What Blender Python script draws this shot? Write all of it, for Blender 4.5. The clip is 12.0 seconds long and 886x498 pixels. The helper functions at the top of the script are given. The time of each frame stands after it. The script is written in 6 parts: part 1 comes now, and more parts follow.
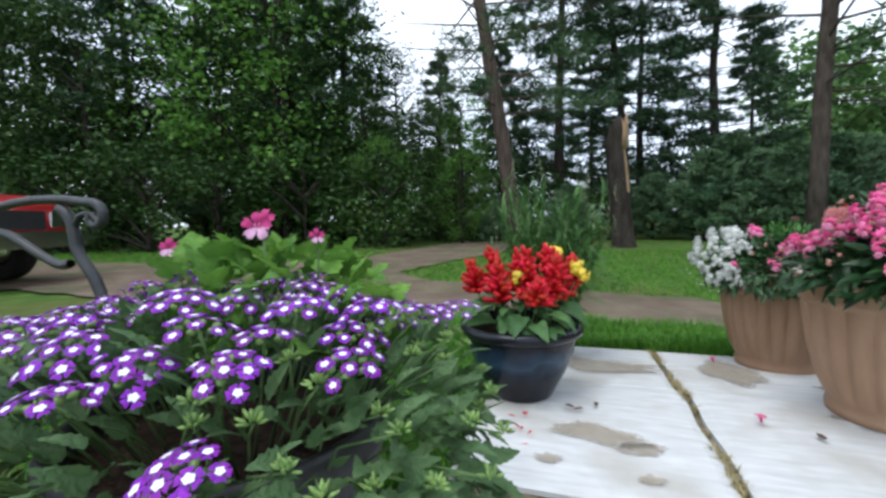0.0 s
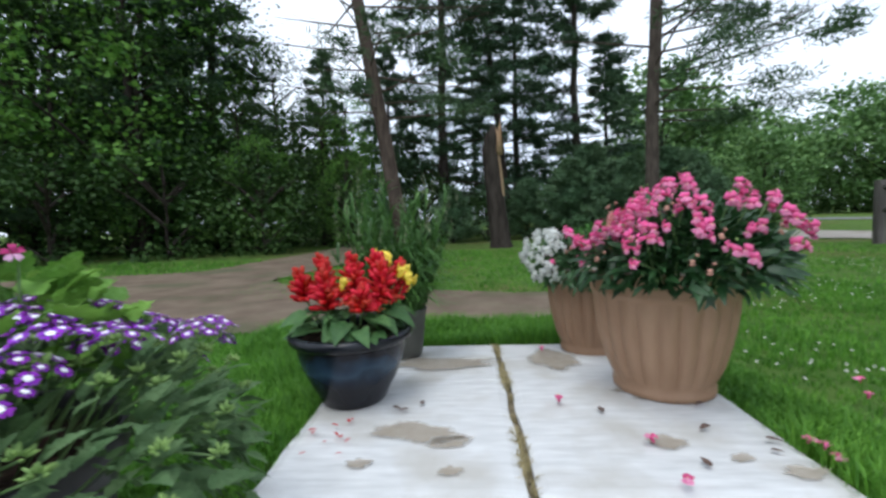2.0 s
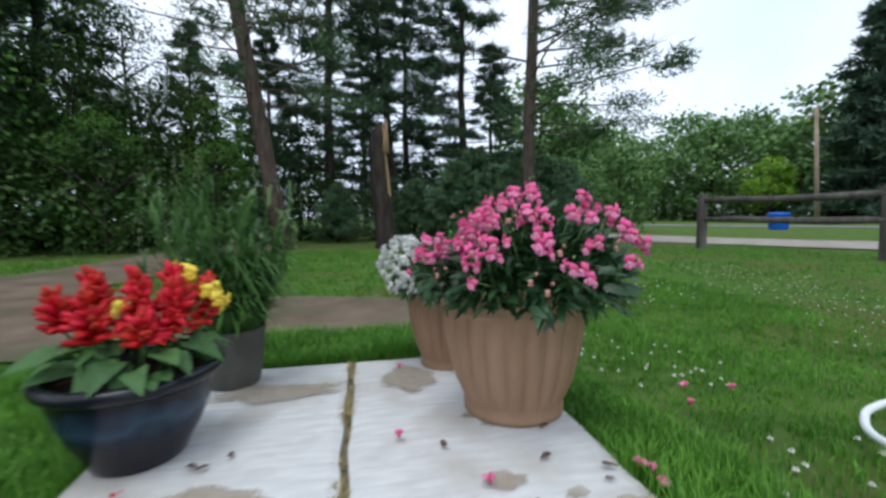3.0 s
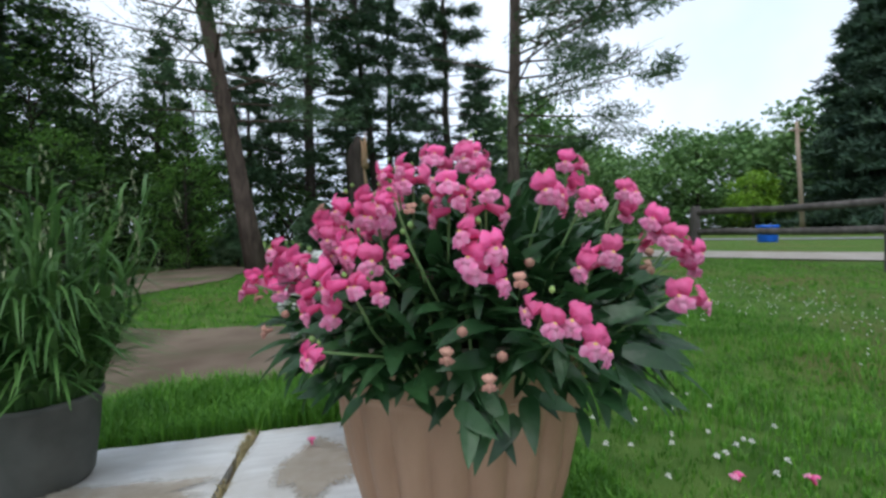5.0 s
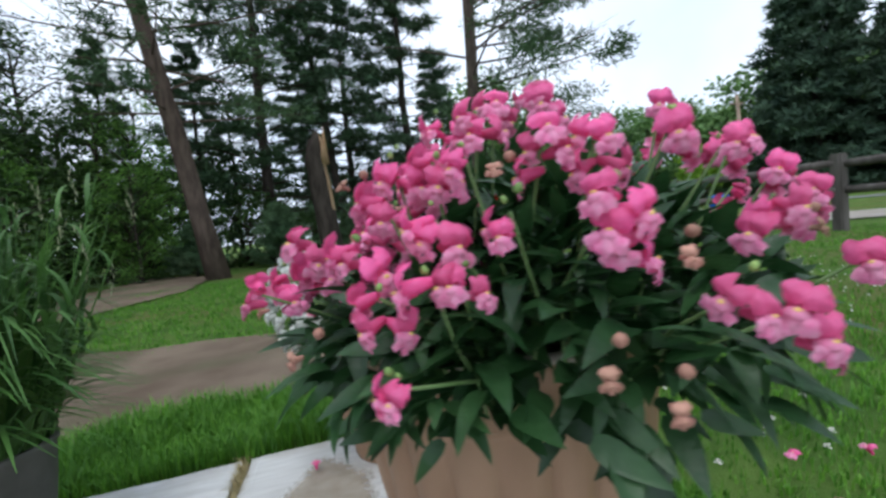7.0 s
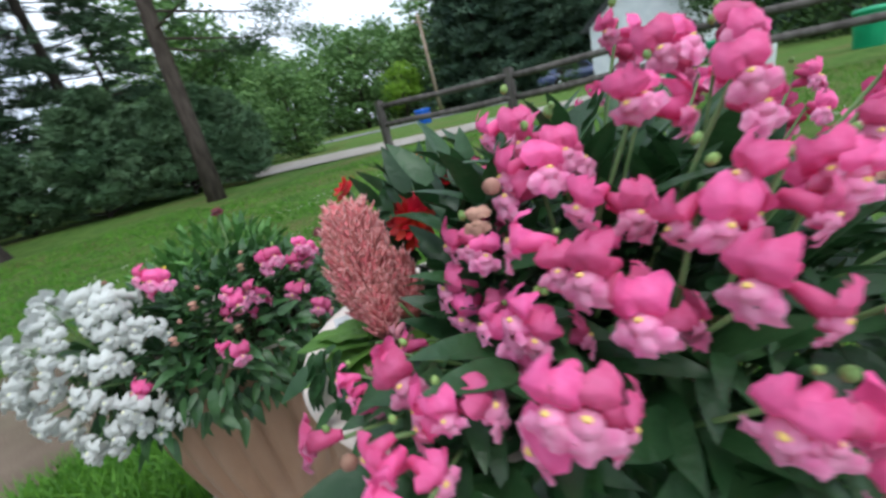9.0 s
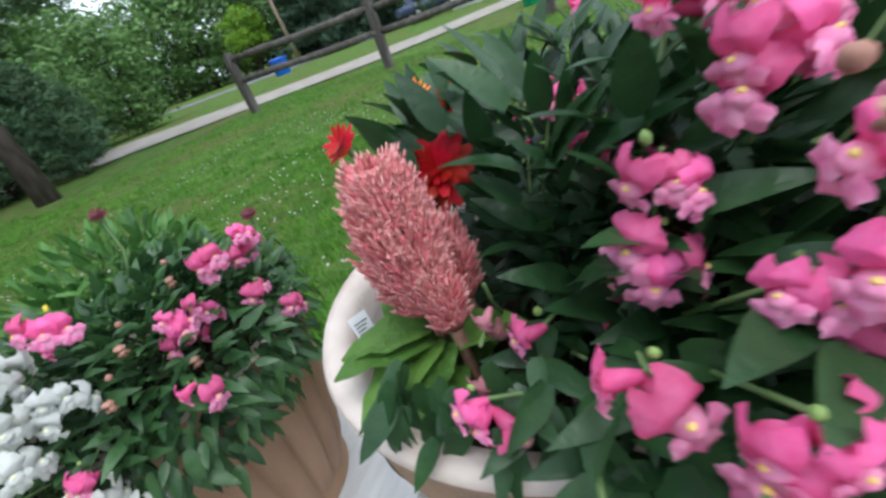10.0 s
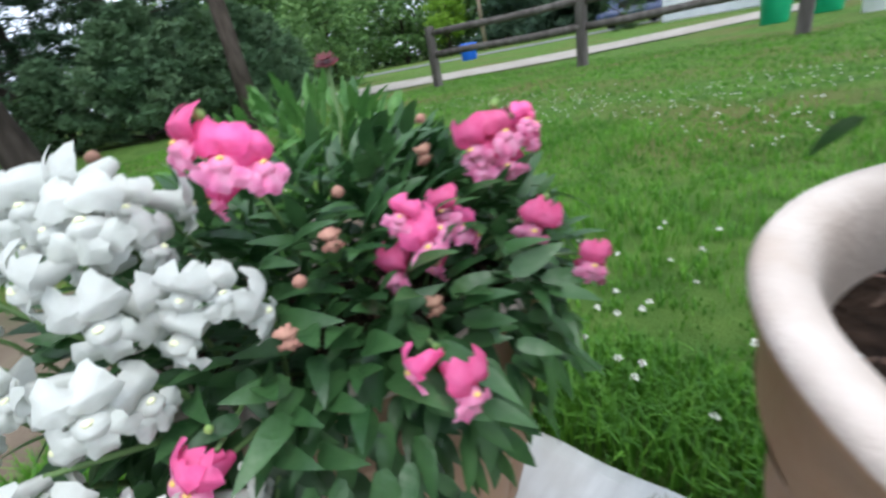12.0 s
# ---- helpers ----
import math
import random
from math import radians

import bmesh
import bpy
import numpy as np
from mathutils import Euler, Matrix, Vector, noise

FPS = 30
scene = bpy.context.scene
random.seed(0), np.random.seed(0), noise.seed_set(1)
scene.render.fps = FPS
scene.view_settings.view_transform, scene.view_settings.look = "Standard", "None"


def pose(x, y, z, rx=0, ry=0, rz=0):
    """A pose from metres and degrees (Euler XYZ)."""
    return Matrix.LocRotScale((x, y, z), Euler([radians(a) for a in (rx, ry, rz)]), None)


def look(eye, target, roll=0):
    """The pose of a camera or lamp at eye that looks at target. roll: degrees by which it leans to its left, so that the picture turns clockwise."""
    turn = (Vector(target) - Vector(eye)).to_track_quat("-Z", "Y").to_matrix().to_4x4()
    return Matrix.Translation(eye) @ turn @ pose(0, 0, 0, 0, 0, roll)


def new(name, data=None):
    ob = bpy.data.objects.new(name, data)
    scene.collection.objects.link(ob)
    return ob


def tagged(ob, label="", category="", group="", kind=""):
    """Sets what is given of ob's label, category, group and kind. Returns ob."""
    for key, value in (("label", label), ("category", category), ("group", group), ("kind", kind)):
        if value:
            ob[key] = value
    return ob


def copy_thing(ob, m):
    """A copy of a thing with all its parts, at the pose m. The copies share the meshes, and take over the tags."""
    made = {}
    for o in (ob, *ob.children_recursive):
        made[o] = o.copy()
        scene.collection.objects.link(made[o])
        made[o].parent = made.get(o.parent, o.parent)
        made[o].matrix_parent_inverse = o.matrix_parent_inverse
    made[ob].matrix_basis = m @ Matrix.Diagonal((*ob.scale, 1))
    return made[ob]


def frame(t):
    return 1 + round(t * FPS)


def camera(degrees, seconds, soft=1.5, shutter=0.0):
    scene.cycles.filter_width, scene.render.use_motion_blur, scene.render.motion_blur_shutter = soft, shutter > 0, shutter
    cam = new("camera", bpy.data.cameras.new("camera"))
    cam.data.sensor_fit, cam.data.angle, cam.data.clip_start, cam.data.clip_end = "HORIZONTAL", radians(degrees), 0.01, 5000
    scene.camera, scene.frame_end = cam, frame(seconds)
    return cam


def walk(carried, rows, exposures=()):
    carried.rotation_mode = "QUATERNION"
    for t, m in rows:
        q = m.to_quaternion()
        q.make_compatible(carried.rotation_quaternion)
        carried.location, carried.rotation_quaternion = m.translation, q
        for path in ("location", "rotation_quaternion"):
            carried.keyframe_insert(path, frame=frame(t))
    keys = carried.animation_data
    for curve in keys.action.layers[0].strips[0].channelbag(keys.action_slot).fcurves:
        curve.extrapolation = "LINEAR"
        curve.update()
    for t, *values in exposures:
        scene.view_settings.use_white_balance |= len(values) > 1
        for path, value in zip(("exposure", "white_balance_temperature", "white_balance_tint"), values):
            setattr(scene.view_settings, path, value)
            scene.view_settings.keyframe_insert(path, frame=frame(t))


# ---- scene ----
cam = camera(92.4, 12.0, 2.8, 0.5)
PATH = [
    (0, (0.077, 0.483, 0.537), (-0.53, 2.384, 0.404), -1.3),
    (0.5, (0.095, 0.487, 0.552), (-0.411, 2.416, 0.4), -1.1),
    (1, (0.151, 0.502, 0.547), (-0.243, 2.459, 0.427), -2.2),
    (1.5, (0.202, 0.515, 0.543), (-0.048, 2.496, 0.423), -2.2),
    (2, (0.275, 0.52, 0.539), (0.152, 2.512, 0.406), -2.1),
    (2.5, (0.33, 0.533, 0.549), (0.378, 2.527, 0.399), -0.4),
    (3, (0.433, 0.692, 0.558), (0.813, 2.649, 0.409), -0.6),
    (3.2, (0.479, 0.797, 0.51), (0.875, 2.747, 0.312), 1.1),
    (4.8, (0.685, 1.14, 0.494), (1.169, 3.081, 0.495), 2.1),
    (5, (0.688, 1.149, 0.522), (1.114, 3.102, 0.458), -1.5),
    (5.5, (0.683, 1.17, 0.52), (1.25, 3.088, 0.545), -2.8),
    (6, (0.68, 1.199, 0.506), (1.276, 3.107, 0.424), -2.6),
    (6.5, (0.677, 1.239, 0.511), (1.233, 3.157, 0.419), -3.2),
    (7, (0.622, 1.291, 0.515), (1.2, 3.202, 0.401), -5.7),
    (7.2, (0.595, 1.313, 0.515), (1.262, 3.195, 0.385), -5.7),
    (8.8, (0.504, 1.564, 0.608), (1.927, 2.843, 0.026), -11.1),
    (9, (0.504, 1.594, 0.611), (1.945, 2.829, -0.02), -13.1),
    (9.5, (0.509, 1.68, 0.623), (2.063, 2.625, -0.208), -17.0),
    (10, (0.528, 1.758, 0.616), (2.063, 2.591, -0.359), -20.4),
    (10.5, (0.554, 1.815, 0.595), (2.135, 2.536, -0.396), -21.0),
    (11, (0.581, 1.888, 0.572), (2.16, 2.678, -0.367), -18.3),
    (11.5, (0.594, 1.966, 0.533), (2.011, 3.086, -0.326), -14.6),
    (12, (0.597, 2.041, 0.503), (1.855, 3.355, -0.331), -11.2),
]
walk(cam, [(t, look(eye, target, lean)) for t, eye, target, lean in PATH],
     [(0, 0.45, 6200, 9), (1.5, 0.4, 6200, 9), (3, 0.15, 6200, 9), (5, 0.15, 6200, 9), (7, 0.2, 6200, 9), (9, 0.5, 6200, 9), (10.5, 0.75, 6200, 9), (12, 0.85, 6200, 9)])

# ---- light ----
world = bpy.data.worlds.new("sky")
scene.world = world
world.use_nodes = True
wn, wl = world.node_tree.nodes, world.node_tree.links
wn.clear()
w_out = wn.new("ShaderNodeOutputWorld")
w_bg = wn.new("ShaderNodeBackground")
w_sky = wn.new("ShaderNodeTexSky")
w_sky.sky_type, w_sky.sun_disc = "NISHITA", False
w_sky.sun_elevation, w_sky.sun_rotation = radians(48), radians(200)
w_noise = wn.new("ShaderNodeTexNoise")
w_noise.inputs["Scale"].default_value = 2.2
w_noise.inputs["Detail"].default_value = 5
w_ramp = wn.new("ShaderNodeValToRGB")
w_ramp.color_ramp.elements[0].position, w_ramp.color_ramp.elements[0].color = 0.3, (8.4, 9.7, 11.6, 1)
w_ramp.color_ramp.elements[1].position, w_ramp.color_ramp.elements[1].color = 0.7, (11.8, 12.4, 13.4, 1)
w_mix = wn.new("ShaderNodeMixRGB")
w_mix.inputs["Fac"].default_value = 0.88
wl.new(w_noise.outputs["Fac"], w_ramp.inputs["Fac"])
wl.new(w_sky.outputs["Color"], w_mix.inputs["Color1"])
wl.new(w_ramp.outputs["Color"], w_mix.inputs["Color2"])
wl.new(w_mix.outputs["Color"], w_bg.inputs["Color"])
w_bg.inputs["Strength"].default_value = 0.1
wl.new(w_bg.outputs["Background"], w_out.inputs["Surface"])

sun_data = bpy.data.lights.new("sun", "SUN")
sun_data.energy, sun_data.angle, sun_data.color = 1.1, radians(30), (1.0, 0.97, 0.92)
sun = new("sun", sun_data)
sun.matrix_world = look((0, 0, 20), (3.0, 7.5, 0))


# ---- materials ----
def material(name, c1, c2, scale=8.0, rough=0.6, bump=0.0, bump_scale=60.0, spec=0.4, metal=0.0, vary=0.0,
             island=0.0, through_light=0.0, stretch=(1, 1, 1), c3=None, c3_scale=1.5, edge=0.0):
    """Two noise scales between colours, a fine bump, and a random change of brightness piece by piece."""
    m = bpy.data.materials.new(name)
    m.use_nodes = True
    n, l = m.node_tree.nodes, m.node_tree.links
    b = n["Principled BSDF"]
    tc = n.new("ShaderNodeTexCoord")
    mp = n.new("ShaderNodeMapping")
    mp.inputs["Scale"].default_value = stretch
    l.new(tc.outputs["Object"], mp.inputs["Vector"])
    t = n.new("ShaderNodeTexNoise")
    t.inputs["Scale"].default_value, t.inputs["Detail"].default_value = scale, 6
    l.new(mp.outputs["Vector"], t.inputs["Vector"])
    r = n.new("ShaderNodeValToRGB")
    r.color_ramp.elements[0].position, r.color_ramp.elements[0].color = 0.32, (*c1, 1)
    r.color_ramp.elements[1].position, r.color_ramp.elements[1].color = 0.68, (*c2, 1)
    l.new(t.outputs["Fac"], r.inputs["Fac"])
    col = r.outputs["Color"]
    if c3:
        t3 = n.new("ShaderNodeTexNoise")
        t3.inputs["Scale"].default_value, t3.inputs["Detail"].default_value = c3_scale, 5
        l.new(tc.outputs["Object"], t3.inputs["Vector"])
        r3 = n.new("ShaderNodeValToRGB")
        r3.color_ramp.elements[0].position, r3.color_ramp.elements[1].position = 0.48, 0.66
        l.new(t3.outputs["Fac"], r3.inputs["Fac"])
        mx = n.new("ShaderNodeMixRGB")
        mx.inputs["Color2"].default_value = (*c3, 1)
        l.new(r3.outputs["Color"], mx.inputs["Fac"])
        l.new(col, mx.inputs["Color1"])
        col = mx.outputs["Color"]
    if vary or island:
        h = n.new("ShaderNodeHueSaturation")
        src = n.new("ShaderNodeObjectInfo").outputs["Random"] if vary else n.new("ShaderNodeNewGeometry").outputs["Random Per Island"]
        k = vary or island
        mr = n.new("ShaderNodeMapRange")
        mr.inputs["To Min"].default_value, mr.inputs["To Max"].default_value = 1 - k, 1 + k
        l.new(src, mr.inputs["Value"])
        l.new(mr.outputs["Result"], h.inputs["Value"])
        mh = n.new("ShaderNodeMapRange")
        mh.inputs["To Min"].default_value, mh.inputs["To Max"].default_value = 0.5 + 0.03 * k, 0.5 - 0.03 * k
        l.new(src, mh.inputs["Value"])
        l.new(mh.outputs["Result"], h.inputs["Hue"])
        l.new(col, h.inputs["Color"])
        col = h.outputs["Color"]
    l.new(col, b.inputs["Base Color"])
    b.inputs["Roughness"].default_value = rough
    b.inputs["Specular IOR Level"].default_value = spec
    b.inputs["Metallic"].default_value = metal
    if bump:
        t2 = n.new("ShaderNodeTexNoise")
        t2.inputs["Scale"].default_value, t2.inputs["Detail"].default_value = bump_scale, 8
        l.new(mp.outputs["Vector"], t2.inputs["Vector"])
        bp = n.new("ShaderNodeBump")
        bp.inputs["Strength"].default_value, bp.inputs["Distance"].default_value = bump, 0.02
        l.new(t2.outputs["Fac"], bp.inputs["Height"])
        l.new(bp.outputs["Normal"], b.inputs["Normal"])
    if through_light:
        tr = n.new("ShaderNodeBsdfTranslucent")
        l.new(col, tr.inputs["Color"])
        ms = n.new("ShaderNodeMixShader")
        ms.inputs["Fac"].default_value = through_light
        l.new(b.outputs["BSDF"], ms.inputs[1])
        l.new(tr.outputs["BSDF"], ms.inputs[2])
        l.new(ms.outputs["Shader"], n["Material Output"].inputs["Surface"])
    return m


M = {}
M["lawn"] = material("lawn", (0.060, 0.130, 0.024), (0.128, 0.215, 0.046), 5, 0.95, 1.0, 160, 0.1, c3=(0.14, 0.15, 0.05), c3_scale=0.6)
M["blade"] = material("grass_blade", (0.070, 0.205, 0.018), (0.135, 0.335, 0.035), 3, 0.55, island=0.35, through_light=0.35)
M["dirt"] = material("dirt", (0.138, 0.102, 0.074), (0.222, 0.172, 0.128), 3, 0.95, 0.8, 120, 0.1, c3=(0.12, 0.12, 0.07), c3_scale=1.2)
M["gravel_road"] = material("gravel_road", (0.28, 0.25, 0.21), (0.38, 0.35, 0.31), 2, 0.95, 0.6, 60, 0.1)
M["asphalt"] = material("asphalt", (0.16, 0.16, 0.17), (0.24, 0.24, 0.25), 2, 0.9, 0.3, 60, 0.2)
M["concrete"] = material("concrete", (0.56, 0.56, 0.55), (0.70, 0.70, 0.69), 6, 0.75, 0.25, 300, 0.3, stretch=(1.5, 8, 1), c3=(0.50, 0.48, 0.44), c3_scale=4)
M["stain"] = material("wet_sand_stain", (0.34, 0.285, 0.215), (0.46, 0.40, 0.32), 25, 0.55, 0.2, 200, 0.4)
M["joint"] = material("joint_soil", (0.15, 0.12, 0.075), (0.28, 0.235, 0.15), 40, 0.95, 0.8, 150, 0.1)
M["moss"] = material("joint_moss", (0.27, 0.22, 0.10), (0.40, 0.34, 0.18), 60, 0.95, island=0.3)
M["pot"] = material("terracotta_resin", (0.285, 0.168, 0.100), (0.36, 0.222, 0.138), 14, 0.55, 0.12, 180, 0.35, stretch=(1, 1, 0.4), c3=(0.295, 0.175, 0.105), c3_scale=5)
# pale tone holds the sky's highlight on the rim as well as bleaching
M["rim"] = material("bleached_skylit_rim", (0.56, 0.47, 0.41), (0.70, 0.61, 0.55), 20, 0.6, 0.15, 220, 0.3, c3=(0.52, 0.40, 0.32), c3_scale=7)
M["soil"] = material("potting_soil", (0.018, 0.012, 0.009), (0.07, 0.045, 0.032), 70, 0.95, 1.0, 120, 0.1)
M["bark_chip"] = material("bark_chip", (0.05, 0.03, 0.022), (0.16, 0.10, 0.075), 50, 0.9, island=0.4)
M["perlite"] = material("perlite", (0.7, 0.7, 0.68), (0.8, 0.8, 0.78), 50, 0.9)
M["leaf_snap"] = material("snapdragon_leaf", (0.020, 0.064, 0.020), (0.042, 0.108, 0.034), 30, 0.38, 0.15, 90, 0.45, vary=0.4, through_light=0.22)
M["leaf_verb"] = material("verbena_leaf", (0.056, 0.118, 0.044), (0.105, 0.180, 0.076), 40, 0.6, 0.5, 160, 0.3, vary=0.4, through_light=0.2)
M["leaf_ger"] = material("geranium_leaf", (0.11, 0.25, 0.035), (0.17, 0.34, 0.06), 40, 0.6, 0.4, 120, 0.3, vary=0.3, through_light=0.3)
M["leaf_salvia"] = material("salvia_leaf", (0.045, 0.12, 0.035), (0.085, 0.18, 0.055), 40, 0.5, 0.4, 120, 0.35, vary=0.35, through_light=0.2)
M["leaf_back"] = material("gazania_leaf", (0.045, 0.14, 0.03), (0.085, 0.21, 0.05), 30, 0.5, 0.3, 90, 0.35, vary=0.35, through_light=0.25)
M["leaf_cel"] = material("celosia_leaf", (0.08, 0.19, 0.03), (0.14, 0.28, 0.055), 30, 0.5, 0.4, 90, 0.35, vary=0.25, through_light=0.3)
M["stem"] = material("green_stem", (0.09, 0.17, 0.05), (0.14, 0.22, 0.08), 40, 0.6)
M["bud"] = material("green_bud", (0.16, 0.28, 0.07), (0.26, 0.38, 0.12), 60, 0.6, vary=0.3)
M["pink"] = material("pink_petal", (0.72, 0.060, 0.22), (0.85, 0.17, 0.39), 70, 0.55, 0.15, 150, 0.25, vary=0.22, through_light=0.3)
M["pink_lip"] = material("pale_pink_lip", (0.82, 0.20, 0.42), (0.92, 0.46, 0.64), 80, 0.55, 0.15, 150, 0.25, vary=0.15, through_light=0.3)
M["white"] = material("white_petal", (0.60, 0.62, 0.57), (0.72, 0.73, 0.69), 60, 0.55, 0.15, 150, 0.25, vary=0.06, through_light=0.3)
M["yellow"] = material("yellow_petal", (0.80, 0.58, 0.03), (0.88, 0.72, 0.10), 60, 0.55, vary=0.15, through_light=0.25)
M["palate"] = material("yellow_palate", (0.75, 0.42, 0.10), (0.85, 0.62, 0.20), 60, 0.6)
M["palate_pale"] = material("lemon_palate", (0.80, 0.80, 0.42), (0.85, 0.86, 0.60), 60, 0.6)
M["wilted"] = material("wilted_petal", (0.26, 0.12, 0.09), (0.44, 0.24, 0.17), 60, 0.7, vary=0.3)
M["purple"] = material("purple_petal", (0.17, 0.008, 0.36), (0.31, 0.018, 0.50), 50, 0.6, vary=0.3, through_light=0.2)
M["eye"] = material("white_eye", (0.80, 0.78, 0.84), (0.9, 0.9, 0.92), 90, 0.6)
M["red"] = material("red_petal", (0.44, 0.003, 0.005), (0.62, 0.007, 0.007), 60, 0.5, island=0.25, through_light=0.2)
M["orange"] = material("orange_petal", (0.85, 0.20, 0.005), (0.9, 0.32, 0.015), 60, 0.5, island=0.2, through_light=0.2)
M["celosia"] = material("celosia_plume", (0.60, 0.14, 0.15), (0.74, 0.27, 0.26), 45, 0.7, island=0.3, through_light=0.2)
M["cel_tip"] = material("celosia_tip", (0.72, 0.30, 0.29), (0.80, 0.42, 0.40), 45, 0.7)
M["magenta"] = material("magenta_petal", (0.42, 0.015, 0.12), (0.62, 0.06, 0.26), 40, 0.6, through_light=0.2)
M["ger_pink"] = material("geranium_pale_petal", (0.80, 0.36, 0.62), (0.88, 0.52, 0.74), 40, 0.6, through_light=0.3)
M["maroon"] = material("maroon_petal", (0.06, 0.004, 0.008), (0.14, 0.01, 0.018), 60, 0.6)
M["iron"] = material("painted_iron", (0.016, 0.017, 0.019), (0.035, 0.036, 0.04), 30, 0.42, 0.1, 80, 0.5)
M["nursery"] = material("black_plastic", (0.012, 0.012, 0.013), (0.025, 0.025, 0.027), 30, 0.4, spec=0.5)
M["bench_wood"] = material("bench_slat", (0.10, 0.06, 0.035), (0.16, 0.10, 0.06), 20, 0.6, stretch=(1, 10, 1))
M["fence"] = material("weathered_fence", (0.075, 0.065, 0.06), (0.15, 0.135, 0.125), 9, 0.9, 0.5, 60, 0.2, stretch=(1, 1, 0.2))
M["bark"] = material("pine_bark", (0.046, 0.036, 0.030), (0.108, 0.086, 0.073), 7, 0.95, 1.0, 18, 0.1, stretch=(1.6, 1.6, 0.45))
M["bark_red"] = material("red_pine_bark", (0.062, 0.046, 0.038), (0.130, 0.098, 0.080), 7, 0.95, 1.0, 18, 0.1, stretch=(1.6, 1.6, 0.45))
M["bark_dark"] = material("dark_bark", (0.025, 0.02, 0.017), (0.06, 0.05, 0.042), 6, 0.95, 0.6, 18, 0.1, stretch=(1.6, 1.6, 0.45))
M["broken_wood"] = material("broken_wood", (0.30, 0.18, 0.10), (0.48, 0.33, 0.20), 6, 0.9, 0.7, 30, 0.1, stretch=(3, 3, 0.3))
M["needle"] = material("pine_needle", (0.037, 0.082, 0.037), (0.085, 0.150, 0.061), 0.8, 0.7, island=0.35, spec=0.2)
M["needle_dark"] = material("dark_needle", (0.021, 0.054, 0.027), (0.057, 0.104, 0.050), 0.6, 0.75, island=0.35, spec=0.2)
M["needle_blue"] = material("spruce_needle", (0.030, 0.063, 0.042), (0.075, 0.123, 0.075), 0.6, 0.75, island=0.35, spec=0.2)
M["leaf_dark"] = material("forest_leaf", (0.024, 0.060, 0.016), (0.056, 0.115, 0.028), 0.5, 0.6, island=0.45, through_light=0.2, spec=0.2)
M["leaf_mid"] = material("maple_leaf", (0.078, 0.190, 0.032), (0.150, 0.315, 0.058), 0.5, 0.6, island=0.4, through_light=0.3, spec=0.2)
M["leaf_far"] = material("far_leaf", (0.095, 0.195, 0.062), (0.185, 0.315, 0.105), 0.3, 0.7, island=0.35, through_light=0.2, spec=0.2)
M["leaf_bright"] = material("bright_leaf", (0.17, 0.32, 0.03), (0.27, 0.45, 0.06), 0.6, 0.6, island=0.3, through_light=0.3, spec=0.2)
M["bush"] = material("juniper_needle", (0.054, 0.116, 0.054), (0.116, 0.190, 0.095), 1.0, 0.7, island=0.35, spec=0.2)
M["reed"] = material("ornamental_grass", (0.042, 0.115, 0.024), (0.095, 0.21, 0.048), 4, 0.5, island=0.35, through_light=0.25)
M["tub"] = material("grey_tub", (0.065, 0.068, 0.058), (0.11, 0.112, 0.098), 12, 0.7)
M["seed"] = material("seed_head", (0.22, 0.26, 0.14), (0.34, 0.36, 0.22), 30, 0.8, island=0.2)
M["clover"] = material("clover_bloom", (0.62, 0.62, 0.54), (0.8, 0.8, 0.74), 90, 0.8, island=0.1)
M["red_paint"] = material("red_paint", (0.34, 0.012, 0.016), (0.40, 0.016, 0.02), 3, 0.28, spec=0.5)
M["chrome"] = material("chrome", (0.7, 0.7, 0.72), (0.78, 0.78, 0.8), 5, 0.15, metal=1.0)
M["tyre"] = material("tyre", (0.012, 0.012, 0.012), (0.025, 0.025, 0.025), 30, 0.85)
M["dark_glass"] = material("dark_glass", (0.015, 0.018, 0.02), (0.02, 0.024, 0.027), 3, 0.05, spec=0.6)
M["blue_bin"] = material("blue_plastic", (0.01, 0.10, 0.55), (0.015, 0.14, 0.65), 4, 0.45)
M["green_bin"] = material("green_plastic", (0.005, 0.26, 0.11), (0.01, 0.33, 0.14), 4, 0.45)
M["white_paint"] = material("white_siding", (0.72, 0.74, 0.78), (0.82, 0.83, 0.86), 3, 0.6)
M["white_plastic"] = material("white_plastic", (0.66, 0.70, 0.70), (0.78, 0.80, 0.80), 4, 0.4)
M["roof"] = material("grey_shingle", (0.14, 0.14, 0.15), (0.22, 0.22, 0.23), 6, 0.9)
M["pole"] = material("pole_wood", (0.26, 0.19, 0.14), (0.36, 0.28, 0.21), 5, 0.9, stretch=(1, 1, 0.2))
M["car_blue"] = material("blue_car_paint", (0.05, 0.07, 0.14), (0.07, 0.09, 0.18), 3, 0.3)
M["tag_white"] = material("tag_white", (0.72, 0.73, 0.74), (0.82, 0.82, 0.82), 20, 0.35)
M["tag_ink"] = material("tag_ink", (0.05, 0.07, 0.10), (0.08, 0.10, 0.14), 20, 0.5)
M["tag_red"] = material("tag_red", (0.6, 0.05, 0.05), (0.7, 0.1, 0.1), 20, 0.5)
M["tag_yellow"] = material("tag_yellow", (0.7, 0.6, 0.05), (0.8, 0.7, 0.1), 20, 0.5)

